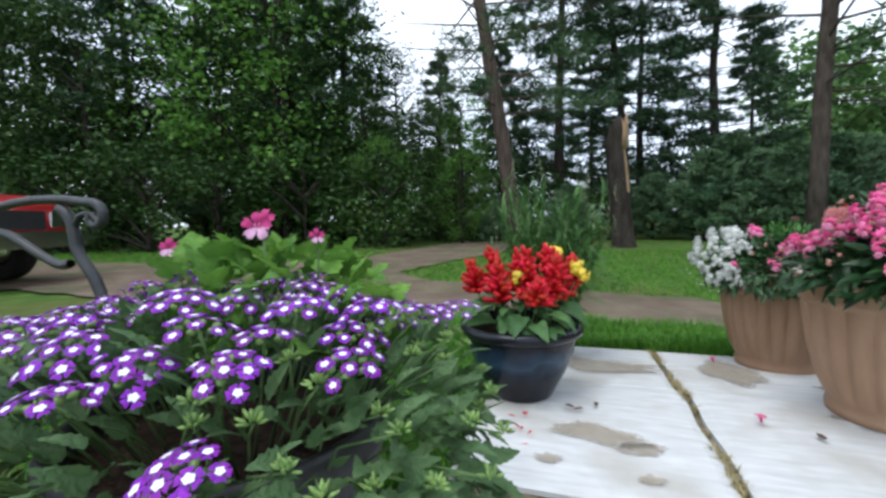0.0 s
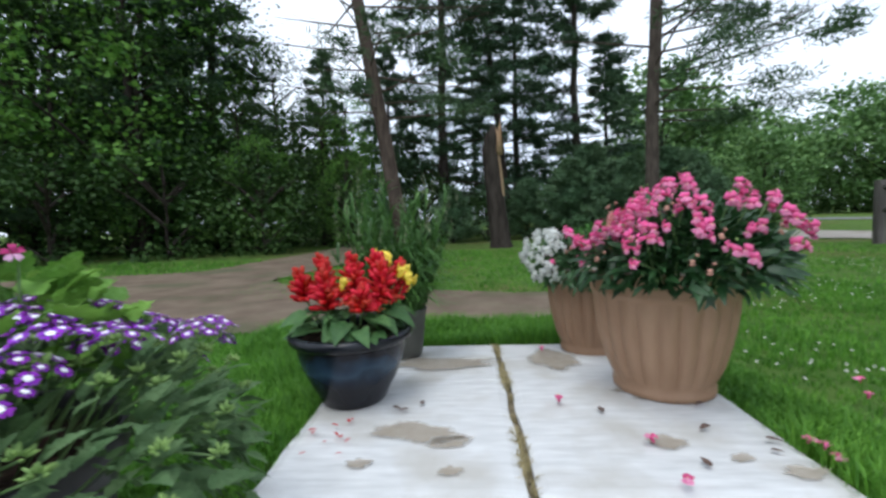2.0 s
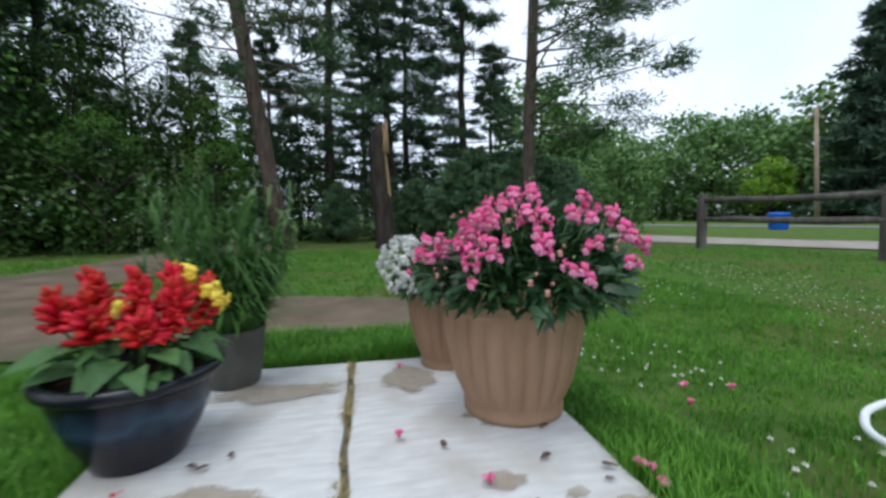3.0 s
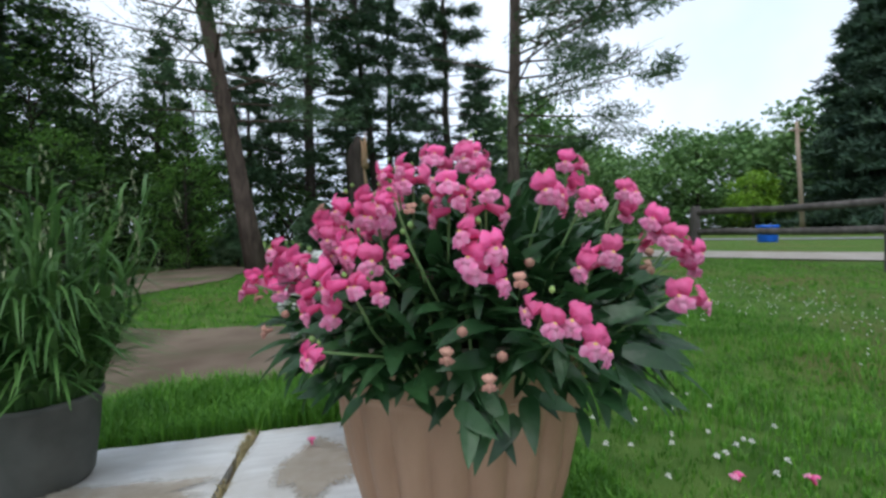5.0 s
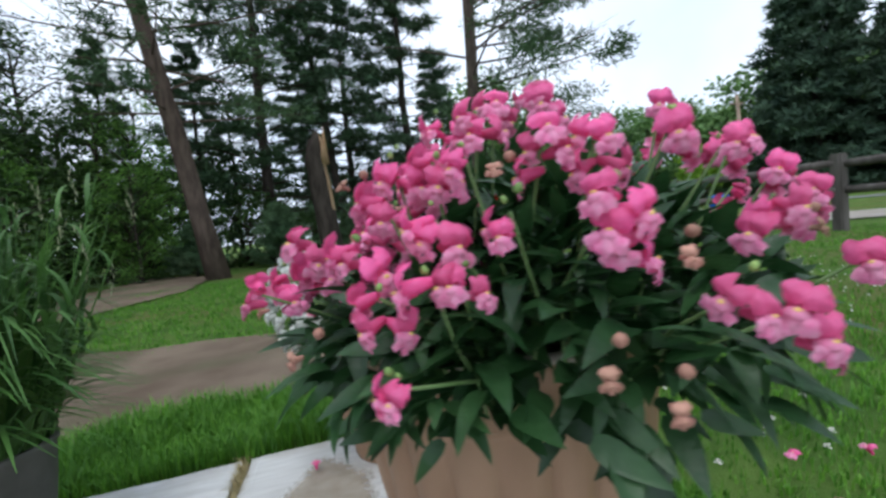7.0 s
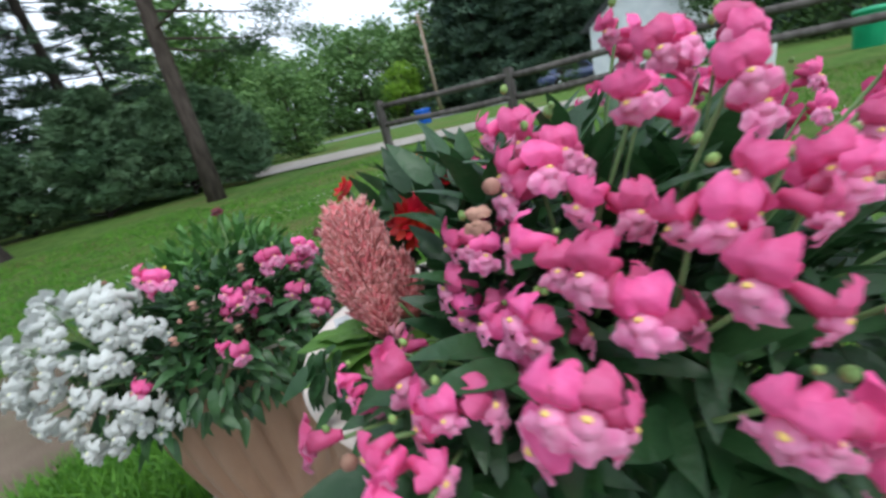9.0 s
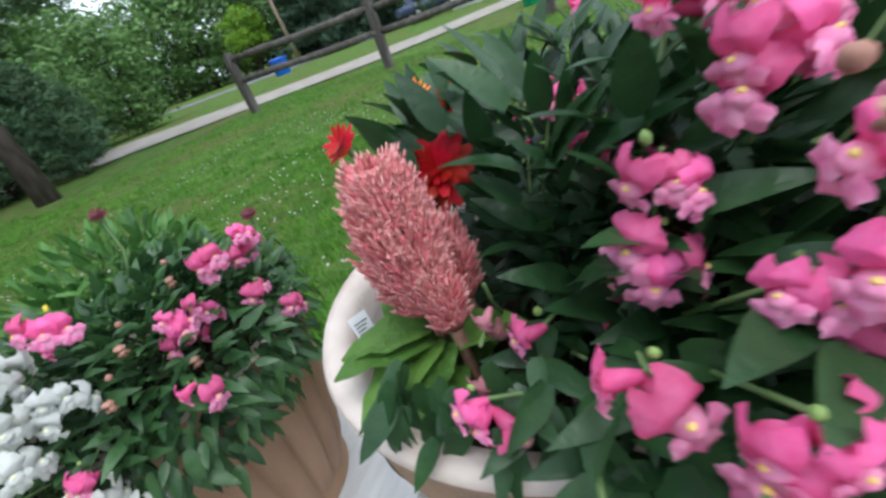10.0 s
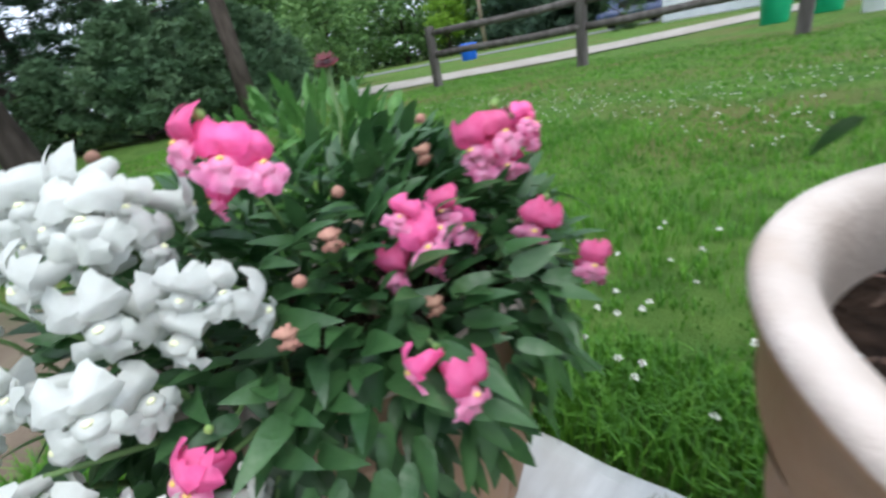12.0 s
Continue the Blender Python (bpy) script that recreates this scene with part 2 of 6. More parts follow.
# the stain is a film that thins out unevenly
sm = M["stain"].node_tree
s_at = sm.nodes.new("ShaderNodeAttribute")
s_at.attribute_name = "film"
s_no = sm.nodes.new("ShaderNodeTexNoise")
s_no.inputs["Scale"].default_value, s_no.inputs["Detail"].default_value = 22, 6
s_ad = sm.nodes.new("ShaderNodeMath")
s_ad.operation = "ADD"
sm.links.new(s_at.outputs["Fac"], s_ad.inputs[0])
sm.links.new(s_no.outputs["Fac"], s_ad.inputs[1])
s_mr = sm.nodes.new("ShaderNodeMapRange")
s_mr.inputs["From Min"].default_value, s_mr.inputs["From Max"].default_value = 0.62, 1.0
s_mr.inputs["To Max"].default_value = 0.7
sm.links.new(s_ad.outputs["Value"], s_mr.inputs["Value"])
s_tr = sm.nodes.new("ShaderNodeBsdfTransparent")
s_mx = sm.nodes.new("ShaderNodeMixShader")
sm.links.new(s_mr.outputs["Result"], s_mx.inputs["Fac"])
sm.links.new(s_tr.outputs["BSDF"], s_mx.inputs[1])
sm.links.new(sm.nodes["Principled BSDF"].outputs["BSDF"], s_mx.inputs[2])
sm.links.new(s_mx.outputs["Shader"], sm.nodes["Material Output"].inputs["Surface"])

# glazed pot: dark blue-black with a paler blue drip band
gm = bpy.data.materials.new("blue_black_glaze")
gm.use_nodes = True
gn, gl = gm.node_tree.nodes, gm.node_tree.links
g_tc, g_sep = gn.new("ShaderNodeTexCoord"), gn.new("ShaderNodeSeparateXYZ")
gl.new(g_tc.outputs["Object"], g_sep.inputs["Vector"])
g_no = gn.new("ShaderNodeTexNoise")
g_no.inputs["Scale"].default_value, g_no.inputs["Detail"].default_value = 14, 6
gl.new(g_tc.outputs["Object"], g_no.inputs["Vector"])
g_ma = gn.new("ShaderNodeMath")
g_ma.operation = "MULTIPLY_ADD"
g_ma.inputs[1].default_value = 0.07
gl.new(g_no.outputs["Fac"], g_ma.inputs[0])
gl.new(g_sep.outputs["Z"], g_ma.inputs[2])
g_ra = gn.new("ShaderNodeValToRGB")
g_ra.color_ramp.elements[0].position, g_ra.color_ramp.elements[0].color = 0.10, (0.012, 0.013, 0.018, 1)
g_ra.color_ramp.elements[1].position, g_ra.color_ramp.elements[1].color = 0.22, (0.012, 0.014, 0.018, 1)
for at_z, c in ((0.125, (0.012, 0.02, 0.036, 1)), (0.145, (0.03, 0.058, 0.09, 1)), (0.165, (0.018, 0.034, 0.06, 1)), (0.185, (0.01, 0.01, 0.014, 1))):
    el = g_ra.color_ramp.elements.new(at_z)
    el.color = c
gl.new(g_ma.outputs["Value"], g_ra.inputs["Fac"])
gb = gn["Principled BSDF"]
gl.new(g_ra.outputs["Color"], gb.inputs["Base Color"])
gb.inputs["Roughness"].default_value = 0.22
gb.inputs["Specular IOR Level"].default_value = 0.3
M["glaze"] = gm


# ---- mesh helpers ----
def mesh(name, verts, faces, mats, index=None, smooth=True):
    me = bpy.data.meshes.new(name)
    me.from_pydata([tuple(map(float, v)) for v in verts], [], faces)
    for m in (mats if isinstance(mats, (list, tuple)) else [mats]):
        me.materials.append(m)
    if index is not None:
        me.polygons.foreach_set("material_index", index)
    if smooth:
        me.polygons.foreach_set("use_smooth", [True] * len(me.polygons))
    me.update()
    return me


def bm_mesh(name, bm, mat, smooth=False):
    me = bpy.data.meshes.new(name)
    bm.to_mesh(me)
    bm.free()
    me.materials.append(mat)
    if smooth:
        me.polygons.foreach_set("use_smooth", [True] * len(me.polygons))
    return me


def part(name, me, parent, m=None, label=""):
    ob = new(name, me)
    if parent is not None:
        ob.parent = parent
    if m is not None:
        ob.matrix_basis = m
    if label:
        ob["label"] = label
    return ob


def thing(name, label, category, m=None, group="", kind="", me=None):
    ob = new(name, me)
    if m is not None:
        ob.matrix_basis = m
    return tagged(ob, label, category, group, kind)


def box(bm, x0, x1, y0, y1, z0, z1, bevel=0.0):
    r = bmesh.ops.create_cube(bm, size=1.0, matrix=Matrix.Translation(((x0 + x1) / 2, (y0 + y1) / 2, (z0 + z1) / 2)) @ Matrix.Diagonal((x1 - x0, y1 - y0, z1 - z0, 1)))
    if bevel:
        es = list({e for v in r["verts"] for e in v.link_edges})
        bmesh.ops.bevel(bm, geom=es, offset=bevel, segments=2, affect="EDGES")


def box_mesh(name, dims, mat, bevel=0.0):
    bm = bmesh.new()
    box(bm, *dims, bevel)
    return bm_mesh(name, bm, mat)


def lathe(name, profile, mats, n=64, wave=None, index=None):
    """A turned body from (radius, z) pairs; wave(a, k) scales the radius."""
    vs, fs, mi = [], [], []
    for k, (r, z) in enumerate(profile):
        for i in range(n):
            a = 2 * math.pi * i / n
            q = r * (wave(a, k, z) if wave else 1)
            vs.append((q * math.cos(a), q * math.sin(a), z))
    for k in range(len(profile) - 1):
        for i in range(n):
            j = (i + 1) % n
            fs.append((k * n + i, k * n + j, (k + 1) * n + j, (k + 1) * n + i))
            mi.append(index[k] if index else 0)
    return mesh(name, vs, fs, mats, mi)


def tube_data(points, radii, n=8, closed_ends=True):
    """Vertices and faces of a tube along points."""
    vs, fs = [], []
    pts = [Vector(p) for p in points]
    for k, p in enumerate(pts):
        d = (pts[min(k + 1, len(pts) - 1)] - pts[max(k - 1, 0)]).normalized()
        side = d.cross(Vector((0.31, 0.17, 0.93)))
        if side.length < 1e-3:
            side = d.cross(Vector((1, 0, 0)))
        side.normalize()
        up = side.cross(d)
        for i in range(n):
            a = 2 * math.pi * i / n
            vs.append(p + (side * math.cos(a) + up * math.sin(a)) * radii[k])
    for k in range(len(pts) - 1):
        for i in range(n):
            j = (i + 1) % n
            fs.append((k * n + i, k * n + j, (k + 1) * n + j, (k + 1) * n + i))
    if closed_ends:
        fs.append(tuple(range(n - 1, -1, -1)))
        fs.append(tuple((len(pts) - 1) * n + i for i in range(n)))
    return vs, fs


def tube(name, points, radii, mat, n=8):
    return mesh(name, *tube_data(points, radii, n), mat)


class Build:
    """Gathers verts and faces with a material slot each."""
    def __init__(self):
        self.v, self.f, self.i = [], [], []

    def add(self, vs, fs, slot=0):
        o = len(self.v)
        self.v += list(vs)
        self.f += [tuple(a + o for a in f) for f in fs]
        self.i += [slot] * len(fs)

    def grid(self, fn, nu, nv, slot=0):
        vs = [fn(u / nu * 2 - 1, v / nv) for v in range(nv + 1) for u in range(nu + 1)]
        fs = [(v * (nu + 1) + u, v * (nu + 1) + u + 1, (v + 1) * (nu + 1) + u + 1, (v + 1) * (nu + 1) + u) for v in range(nv) for u in range(nu)]
        self.add(vs, fs, slot)

    def mesh(self, name, mats, smooth=True):
        return mesh(name, self.v, self.f, mats, self.i, smooth)


def aim(place, out, up=(0, 0, 1), scale=1.0, spin=0.0):
    """A pose whose Y looks along out and whose Z is as near to up as it can be."""
    y = Vector(out).normalized()
    x = y.cross(Vector(up))
    if x.length < 1e-4:
        x = Vector((1, 0, 0))
    x.normalize()
    z = x.cross(y)
    r = Matrix((x, y, z)).transposed().to_4x4()
    return Matrix.Translation(place) @ r @ Matrix.Rotation(spin, 4, "Y") @ Matrix.Scale(scale, 4)


rnd = random.Random(7)


def ball_dir(az, el):
    a, e = radians(az), radians(el)
    return Vector((math.cos(a) * math.cos(e), math.sin(a) * math.cos(e), math.sin(e)))


def dome_at(c, r, az, el, k=1.0, power=2.0):
    d = ball_dir(az, el)
    d = d / (abs(d.x) ** power + abs(d.y) ** power + abs(d.z) ** power) ** (1 / power)
    p = Vector((c[0] + d.x * r[0] * k, c[1] + d.y * r[1] * k, c[2] + d.z * r[2] * k))
    n = Vector((d.x / r[0], d.y / r[1], d.z / r[2])).normalized()
    return p, n


# ---- leaf and flower meshes ----
def leaf_mesh(name, length, width, mat, droop=0.25, serrate=0, fold=0.3, heart=0.0, ripple=0.0):
    """A blade along +Y with a folded midrib, drooping towards its tip."""
    b = Build()
    nv = 10 if serrate else 6

    def fn(u, v):
        w = width / 2 * (math.sin(math.pi * min(1, v * 0.96 + 0.04) ** (0.62 - heart * 0.25)) ** 0.8)
        if heart and v < 0.3:
            w *= 0.85 + heart * 0.5
        if serrate:
            w *= 1 + 0.16 * (1 if round(v * nv) % 2 else -1) * abs(u)
        y = v * length - heart * 0.12 * length * abs(u) * (1 if v < 0.25 else 0)
        z = -droop * length * v * v + abs(u) * w * fold + ripple * width * math.sin(v * 14 + u * 2) * abs(u)
        return (u * w, y, z)
    b.grid(fn, 4 if (serrate or heart) else 2, nv)
    return b.mesh(name, mat)


def snap_floret(name, petal, lip, palate, seed):
    """A snapdragon bloom: tube, two upright upper lobes, a yellow palate and a three-lobed ruffled lower lip; it faces +Y."""
    q = random.Random(seed)
    b = Build()
    s = 0.001
    tv, tf = tube_data([(0, 0, 3 * s), (0, 8 * s, 2 * s), (0, 17 * s, 0), (0, 21 * s, 0)], [3.2 * s, 5.2 * s, 6.5 * s, 7.5 * s], 8, False)
    b.add(tv, tf, 0)
    k1, k2 = q.uniform(0.9, 1.12), q.uniform(0.88, 1.12)
    for side in (-1, 1):
        cx, ph = side * q.uniform(5.2, 6.4), q.uniform(0, 6)

        def upper(u, v, side=side, cx=cx, ph=ph):
            a = u * math.pi
            r = 8.6 * v * k1 * (1 + 0.12 * math.sin(3 * a + ph) * v + 0.06 * math.sin(7 * a + ph) * v)
            x, z = cx + r * math.cos(a), 9.5 + r * math.sin(a) * 1.08
            y = 25 - 0.042 * r * r - 0.45 * max(0, z - 9) + 0.05 * (x - cx) * side * -4 + 2.2 * math.sin(2 * a + ph) * v ** 3 + 1.3 * math.sin(5 * a + ph) * v ** 3
            return (x * s, y * s, z * s)
        b.grid(upper, 18, 4, 0)
    for lobe in (-1, 1, 0):
        cx, cz, ph = lobe * 8.2, (-9.0 if lobe else -12.5) * k2, q.uniform(0, 6)

        def lower(u, v, cx=cx, cz=cz, ph=ph, lobe=lobe):
            a = u * math.pi
            r = (6.6 if lobe else 6.2) * v * (1 + 0.12 * math.sin(4 * a + ph) * v * v)
            x, z = cx + r * math.cos(a), cz + r * math.sin(a)
            y = 26.5 - 0.05 * r * r + (1.5 if not lobe else 0) - 0.22 * abs(z + 6) + 1.5 * math.sin(3 * a + ph) * v ** 3 + 1.0 * math.sin(6 * a) * v ** 3
            return (x * s, y * s, z * s)
        b.grid(lower, 16, 3, 1)

    def bulge(u, v):
        a = u * math.pi
        e = v * math.pi / 2
        return (8.0 * math.cos(a) * math.cos(e) * s, (18 + 11 * math.sin(e)) * s, (-4.5 + 6.2 * math.sin(a) * math.cos(e)) * s)
    b.grid(bulge, 12, 4, 1)

    def spot(u, v):
        a = u * math.pi
        e = v * math.pi / 2
        return (2.4 * math.cos(a) * math.cos(e) * s, (25.6 + 2.4 * math.sin(e)) * s, (-0.6 + 1.7 * math.sin(a) * math.cos(e)) * s)
    b.grid(spot, 8, 2, 2)
    return b.mesh(name, [petal, lip, palate])


def bud_mesh(name, mat, r=0.0045, length=0.012):
    prof = [(0.0004, 0), (r * 0.8, length * 0.2), (r, length * 0.5), (r * 0.7, length * 0.8), (0.0004, length)]
    return lathe(name, prof, mat, 8)


def verbena_floret(name, petal, eye, seed):
    """Five notched petals round a white eye; it faces +Y."""
    q = random.Random(seed)
    b = Build()
    s = 0.001
    for k in range(5):
        a0 = 2 * math.pi * k / 5 + q.uniform(-0.08, 0.08)
        size = q.uniform(0.9, 1.08)

        def petal_fn(u, v, a0=a0, size=size):
            rr = (2.2 + 7.2 * v * size) * (1 - 0.13 * (1 - abs(u)) * v)
            a = a0 + u * (0.36 + 0.2 * math.sin(math.pi * (0.1 + 0.75 * v)))
            return (rr * math.cos(a) * s, (1.4 * math.sin(v * 2.2) - 1.2 * abs(u) * v) * s, rr * math.sin(a) * s)
        b.grid(petal_fn, 4, 3, 0)

        def eye_fn(u, v, a0=a0):
            rr = 0.3 + (4.1 - 1.1 * abs(u)) * v
            a = a0 + u * math.pi / 5
            return (rr * math.cos(a) * s, (1.75 - 0.4 * v) * s, rr * math.sin(a) * s)
        b.grid(eye_fn, 2, 1, 1)
    tv, tf = tube_data([(0, -13 * s, 0), (0, 0.6 * s, 0)], [0.8 * s, 1.4 * s], 5, False)
    b.add(tv, tf, 2)
    return b.mesh(name, [petal, eye, M["stem"]])


SNAP = {
    "pink": [snap_floret("snapdragon_bloom", M["pink"], M["pink_lip"], M["palate"], k) for k in range(4)],
    "white": [snap_floret("white_bloom", M["white"], M["white"], M["palate_pale"], 10 + k) for k in range(3)],
    "yellow": [snap_floret("yellow_bloom", M["yellow"], M["yellow"], M["palate"], 20 + k) for k in range(2)],
}
BUD = bud_mesh("bud", M["bud"])
M["faded"] = material("faded_pink_petal", (0.42, 0.12, 0.17), (0.66, 0.30, 0.33), 70, 0.65, vary=0.3, through_light=0.25)
WILT_PINK = snap_floret("faded_bloom", M["faded"], M["faded"], M["wilted"], 33)
POD = bud_mesh("seed_pod", M["wilted"], 0.0052, 0.010)
WILT = snap_floret("wilted_bloom", M["wilted"], M["wilted"], M["wilted"], 31)
LEAF = {
    "snap": [leaf_mesh("lance_leaf", 0.056, 0.0215, M["leaf_snap"], d, 0, 0.25) for d in (0.1, 0.3, 0.5)],
    "verb": [leaf_mesh("toothed_leaf", 0.062, 0.028, M["leaf_verb"], d, 1, 0.25) for d in (0.05, 0.25, 0.45)],
    "ger": [leaf_mesh("geranium_leaf", 0.06, 0.066, M["leaf_ger"], d, 1, 0.2, 0.5, 0.05) for d in (0.1, 0.3)],
    "salvia": [leaf_mesh("heart_leaf", 0.075, 0.055, M["leaf_salvia"], d, 0, 0.22, 0.5) for d in (0.2, 0.5)],
    "cel": [leaf_mesh("celosia_leaf", 0.085, 0.055, M["leaf_cel"], d, 0, 0.2, 0.2, 0.06) for d in (0.15, 0.4)],
}


def stem(parent, p0, p1, r=0.0016, bow=0.02):
    p0, p1 = Vector(p0), Vector(p1)
    mid = (p0 + p1) / 2 + Vector((rnd.uniform(-bow, bow), rnd.uniform(-bow, bow), bow))
    return part("stem", tube("stem", [p0, mid, p1], [r * 1.3, r, r * 0.8], M["stem"], 6), parent)


def spike(parent, root, tip, axis, kind, blooms, face, buds=4, size=1.0):
    """One flower spike: a stem from root, blooms in whorls below the tip, buds on top."""
    axis = Vector(axis).normalized()
    face = Vector(face).normalized()
    stem(parent, root, tip)
    for k in range(blooms):
        back = k * 0.0098 * size + rnd.uniform(-0.004, 0.008)
        p = Vector(tip) - axis * back
        side = axis.cross(face)
        turn = (k % 3 - 1) * 1.15 + rnd.uniform(-0.55, 0.55)
        out = (face * math.cos(turn) + side * math.sin(turn) + axis * rnd.uniform(-0.45, 0.3)).normalized()
        m = aim(p, out, axis + Vector((0, 0, 0.6)), size * rnd.uniform(0.72, 1.08), rnd.uniform(-0.45, 0.45))
        part("flower", rnd.choice(SNAP[kind]), parent, m)
    for k in range(buds):
        p = Vector(tip) + axis * (0.006 + 0.004 * k) + Vector((rnd.uniform(-1, 1), rnd.uniform(-1, 1), rnd.uniform(-1, 1))) * 0.005
        out = axis + Vector((rnd.uniform(-1, 1), rnd.uniform(-1, 1), rnd.uniform(-0.4, 1))) * 0.5
        part("bud", BUD, parent, aim(p, out) @ Matrix.Rotation(radians(-90), 4, "X") @ Matrix.Scale(rnd.uniform(0.35, 0.65), 4))


def joined_leaves(name, parent, shape, mats_list):
    """Many leaves as one mesh part of kind stuff."""
    b = Build()
    for m in mats_list:
        me = rnd.choice(shape)
        vs = [m @ v.co for v in me.vertices]
        b.add(vs, [tuple(p.vertices) for p in me.polygons])
    ob = part(name, b.mesh(name, shape[0].materials[0]), parent)
    ob["kind"] = "stuff"
    return ob


def dome_leaves(parent, shape, c, r, count, lo, hi, az=(-180, 180), depth=(0.72, 0.98), hang=0.35, size=(0.7, 1.2), joined=0, name="leaf", keep=None):
    """Leaves over a dome of foliage, pointing outwards and hanging at its hem."""
    rest = []
    for k in range(count + joined):
        for _ in range(20):
            a, e = rnd.uniform(*az), math.degrees(math.asin(rnd.uniform(math.sin(radians(lo)), math.sin(radians(hi)))))
            p, n = dome_at(c, r, a, e, rnd.uniform(*depth))
            if keep is None or keep(p):
                break
        else:
            continue
        tangent = Vector((-math.sin(radians(a)), math.cos(radians(a)), 0))
        out = n + tangent * rnd.uniform(-0.9, 0.9) + Vector((0, 0, rnd.uniform(-hang, 0.35)))
        if e < 12:
            out += Vector((0, 0, -hang * rnd.uniform(0.8, 2.2)))
        m = aim(p, out, n + Vector((0, 0, 0.8)), rnd.uniform(*size), rnd.uniform(-0.5, 0.5))
        if k < count:
            part(name, rnd.choice(shape), parent, m)
        else:
            rest.append(m)
    if rest:
        joined_leaves("inner_leaves", parent, shape, rest)


def hem_leaves(parent, shape, c, r, z, count, az, size):
    """Leaves that spill over a pot's rim, outwards and down."""
    rest = []
    for k in range(count):
        a = radians(rnd.uniform(*az))
        d = Vector((math.cos(a), math.sin(a), 0))
        p = Vector((c[0], c[1], z + rnd.uniform(-0.005, 0.05))) + d * r * rnd.uniform(0.92, 1.1)
        out = d * rnd.uniform(0.5, 1.0) + Vector((-d.y, d.x, 0)) * rnd.uniform(-0.6, 0.6) + Vector((0, 0, rnd.uniform(-1.2, 0.0)))
        rest.append(aim(p, out, d + Vector((0, 0, 0.7)), rnd.uniform(*size), rnd.uniform(-0.5, 0.5)))
    joined_leaves("hem_leaves", parent, shape, rest)


# ---- ground, slab, drive and road ----
def wavy_patch(name, outline, z, mat, rough=0.05, step=0.25, seed=1, thick=0.0):
    """A flat sheet with an uneven edge round a rough outline."""
    bm = bmesh.new()
    pts = []
    n = len(outline)
    for k in range(n):
        a, b2 = Vector((*outline[k], 0)), Vector((*outline[(k + 1) % n], 0))
        cnt = max(1, int((b2 - a).length / step))
        for j in range(cnt):
            p = a.lerp(b2, j / cnt)
            o = noise.noise_vector(Vector((p.x * 1.7 + seed, p.y * 1.7, seed)) / max(step * 2, 0.02)) * rough
            pts.append((p.x + o.x, p.y + o.y, z))
    f = bm.faces.new([bm.verts.new(p) for p in pts])
    if thick:
        ext = bmesh.ops.extrude_face_region(bm, geom=[f])
        for v in [g for g in ext["geom"] if isinstance(g, bmesh.types.BMVert)]:
            v.co.z -= thick
    bmesh.ops.triangulate(bm, faces=[q for q in bm.faces if len(q.verts) > 4])
    bmesh.ops.recalc_face_normals(bm, faces=bm.faces)
    return bm_mesh(name, bm, mat)


GROUND_Z = -0.05
FAR_Z = -0.15


def ramp(v, lo, hi):
    return min(1.0, max(0.0, (v - lo) / (hi - lo)))


def land(x, y):
    """The lawn falls a hand's width away from the slab, and a little behind it."""
    return GROUND_Z - 0.04 * ramp(y, 1.7, 2.5) - 0.06 * ramp(math.hypot(x - 0.4, y - 1.3), 1.2, 2.4)


def slab_z(y):
    """The rear pair of slabs has sunk towards the lawn."""
    return 0.0 if y < 1.935 else -0.012 - 0.04 * (y - 1.94) / 0.5




def build_ground():
    b = Build()

    def axis(lo, hi, near_lo, near_hi, fine, coarse):
        a = list(np.arange(near_lo, near_hi, fine))
        x, s = near_lo, fine
        while x > lo:
            s *= 1.35
            x -= s
            a.insert(0, x)
        x, s = near_hi, fine
        while x < hi:
            a.append(x)
            s *= 1.35
            x += s
        a.append(hi)
        return a
    xs, ys = axis(-900, 900, -4, 8, 0.25, 0), axis(-900, 900, -2, 12, 0.25, 0)
    vs = []
    for y in ys:
        for x in xs:
            h = noise.noise(Vector((x * 0.6, y * 0.6, 3))) * 0.02 * min(1, max(0, abs(x - 0.3) - 0.8)) if abs(x) < 60 and abs(y) < 60 else 0
            vs.append((x, y, land(x, y) + h))
    nx = len(xs)
    fs = [(j * nx + i, j * nx + i + 1, (j + 1) * nx + i + 1, (j + 1) * nx + i) for j in range(len(ys) - 1) for i in range(nx - 1)]
    b.add(vs, fs)
    thing("ground", "mown green lawn with worn yellowish patches", "lawn", kind="structure", me=b.mesh("ground", M["lawn"]))


build_ground()
thing("driveway", "brown packed dirt driveway with thin grass creeping in", "driveway", kind="structure",
      me=wavy_patch("driveway", [(-30, 3.6), (-6, 3.5), (-2, 3.15), (0.3, 3.0), (1.1, 3.1), (1.6, 3.7), (0.9, 4.3), (-0.4, 4.6), (-1.6, 5.0), (-2.2, 5.6),
                                              (-2.0, 7.0), (-1.4, 9.0), (-1.6, 12.0), (-3.4, 14.0), (-3.6, 10.5), (-3.9, 7.0), (-7, 6.2), (-30, 6.6)], FAR_Z + 0.026, M["dirt"], 0.16, 0.2, 2))
thing("gravel_road", "pale gravel road beyond the rail fence", "road", kind="structure",
      me=wavy_patch("gravel_road", [(6.5, 12.2), (8.3, 9.5), (9.6, 7.2), (12.0, 5.1), (18, 1.0), (60, -26), (62, -23), (20, 3.2), (13.6, 7.2), (11.5, 9.8), (9.4, 15.0), (7.5, 19), (6.0, 19)], FAR_Z + 0.03, M["gravel_road"], 0.15, 0.6, 3))
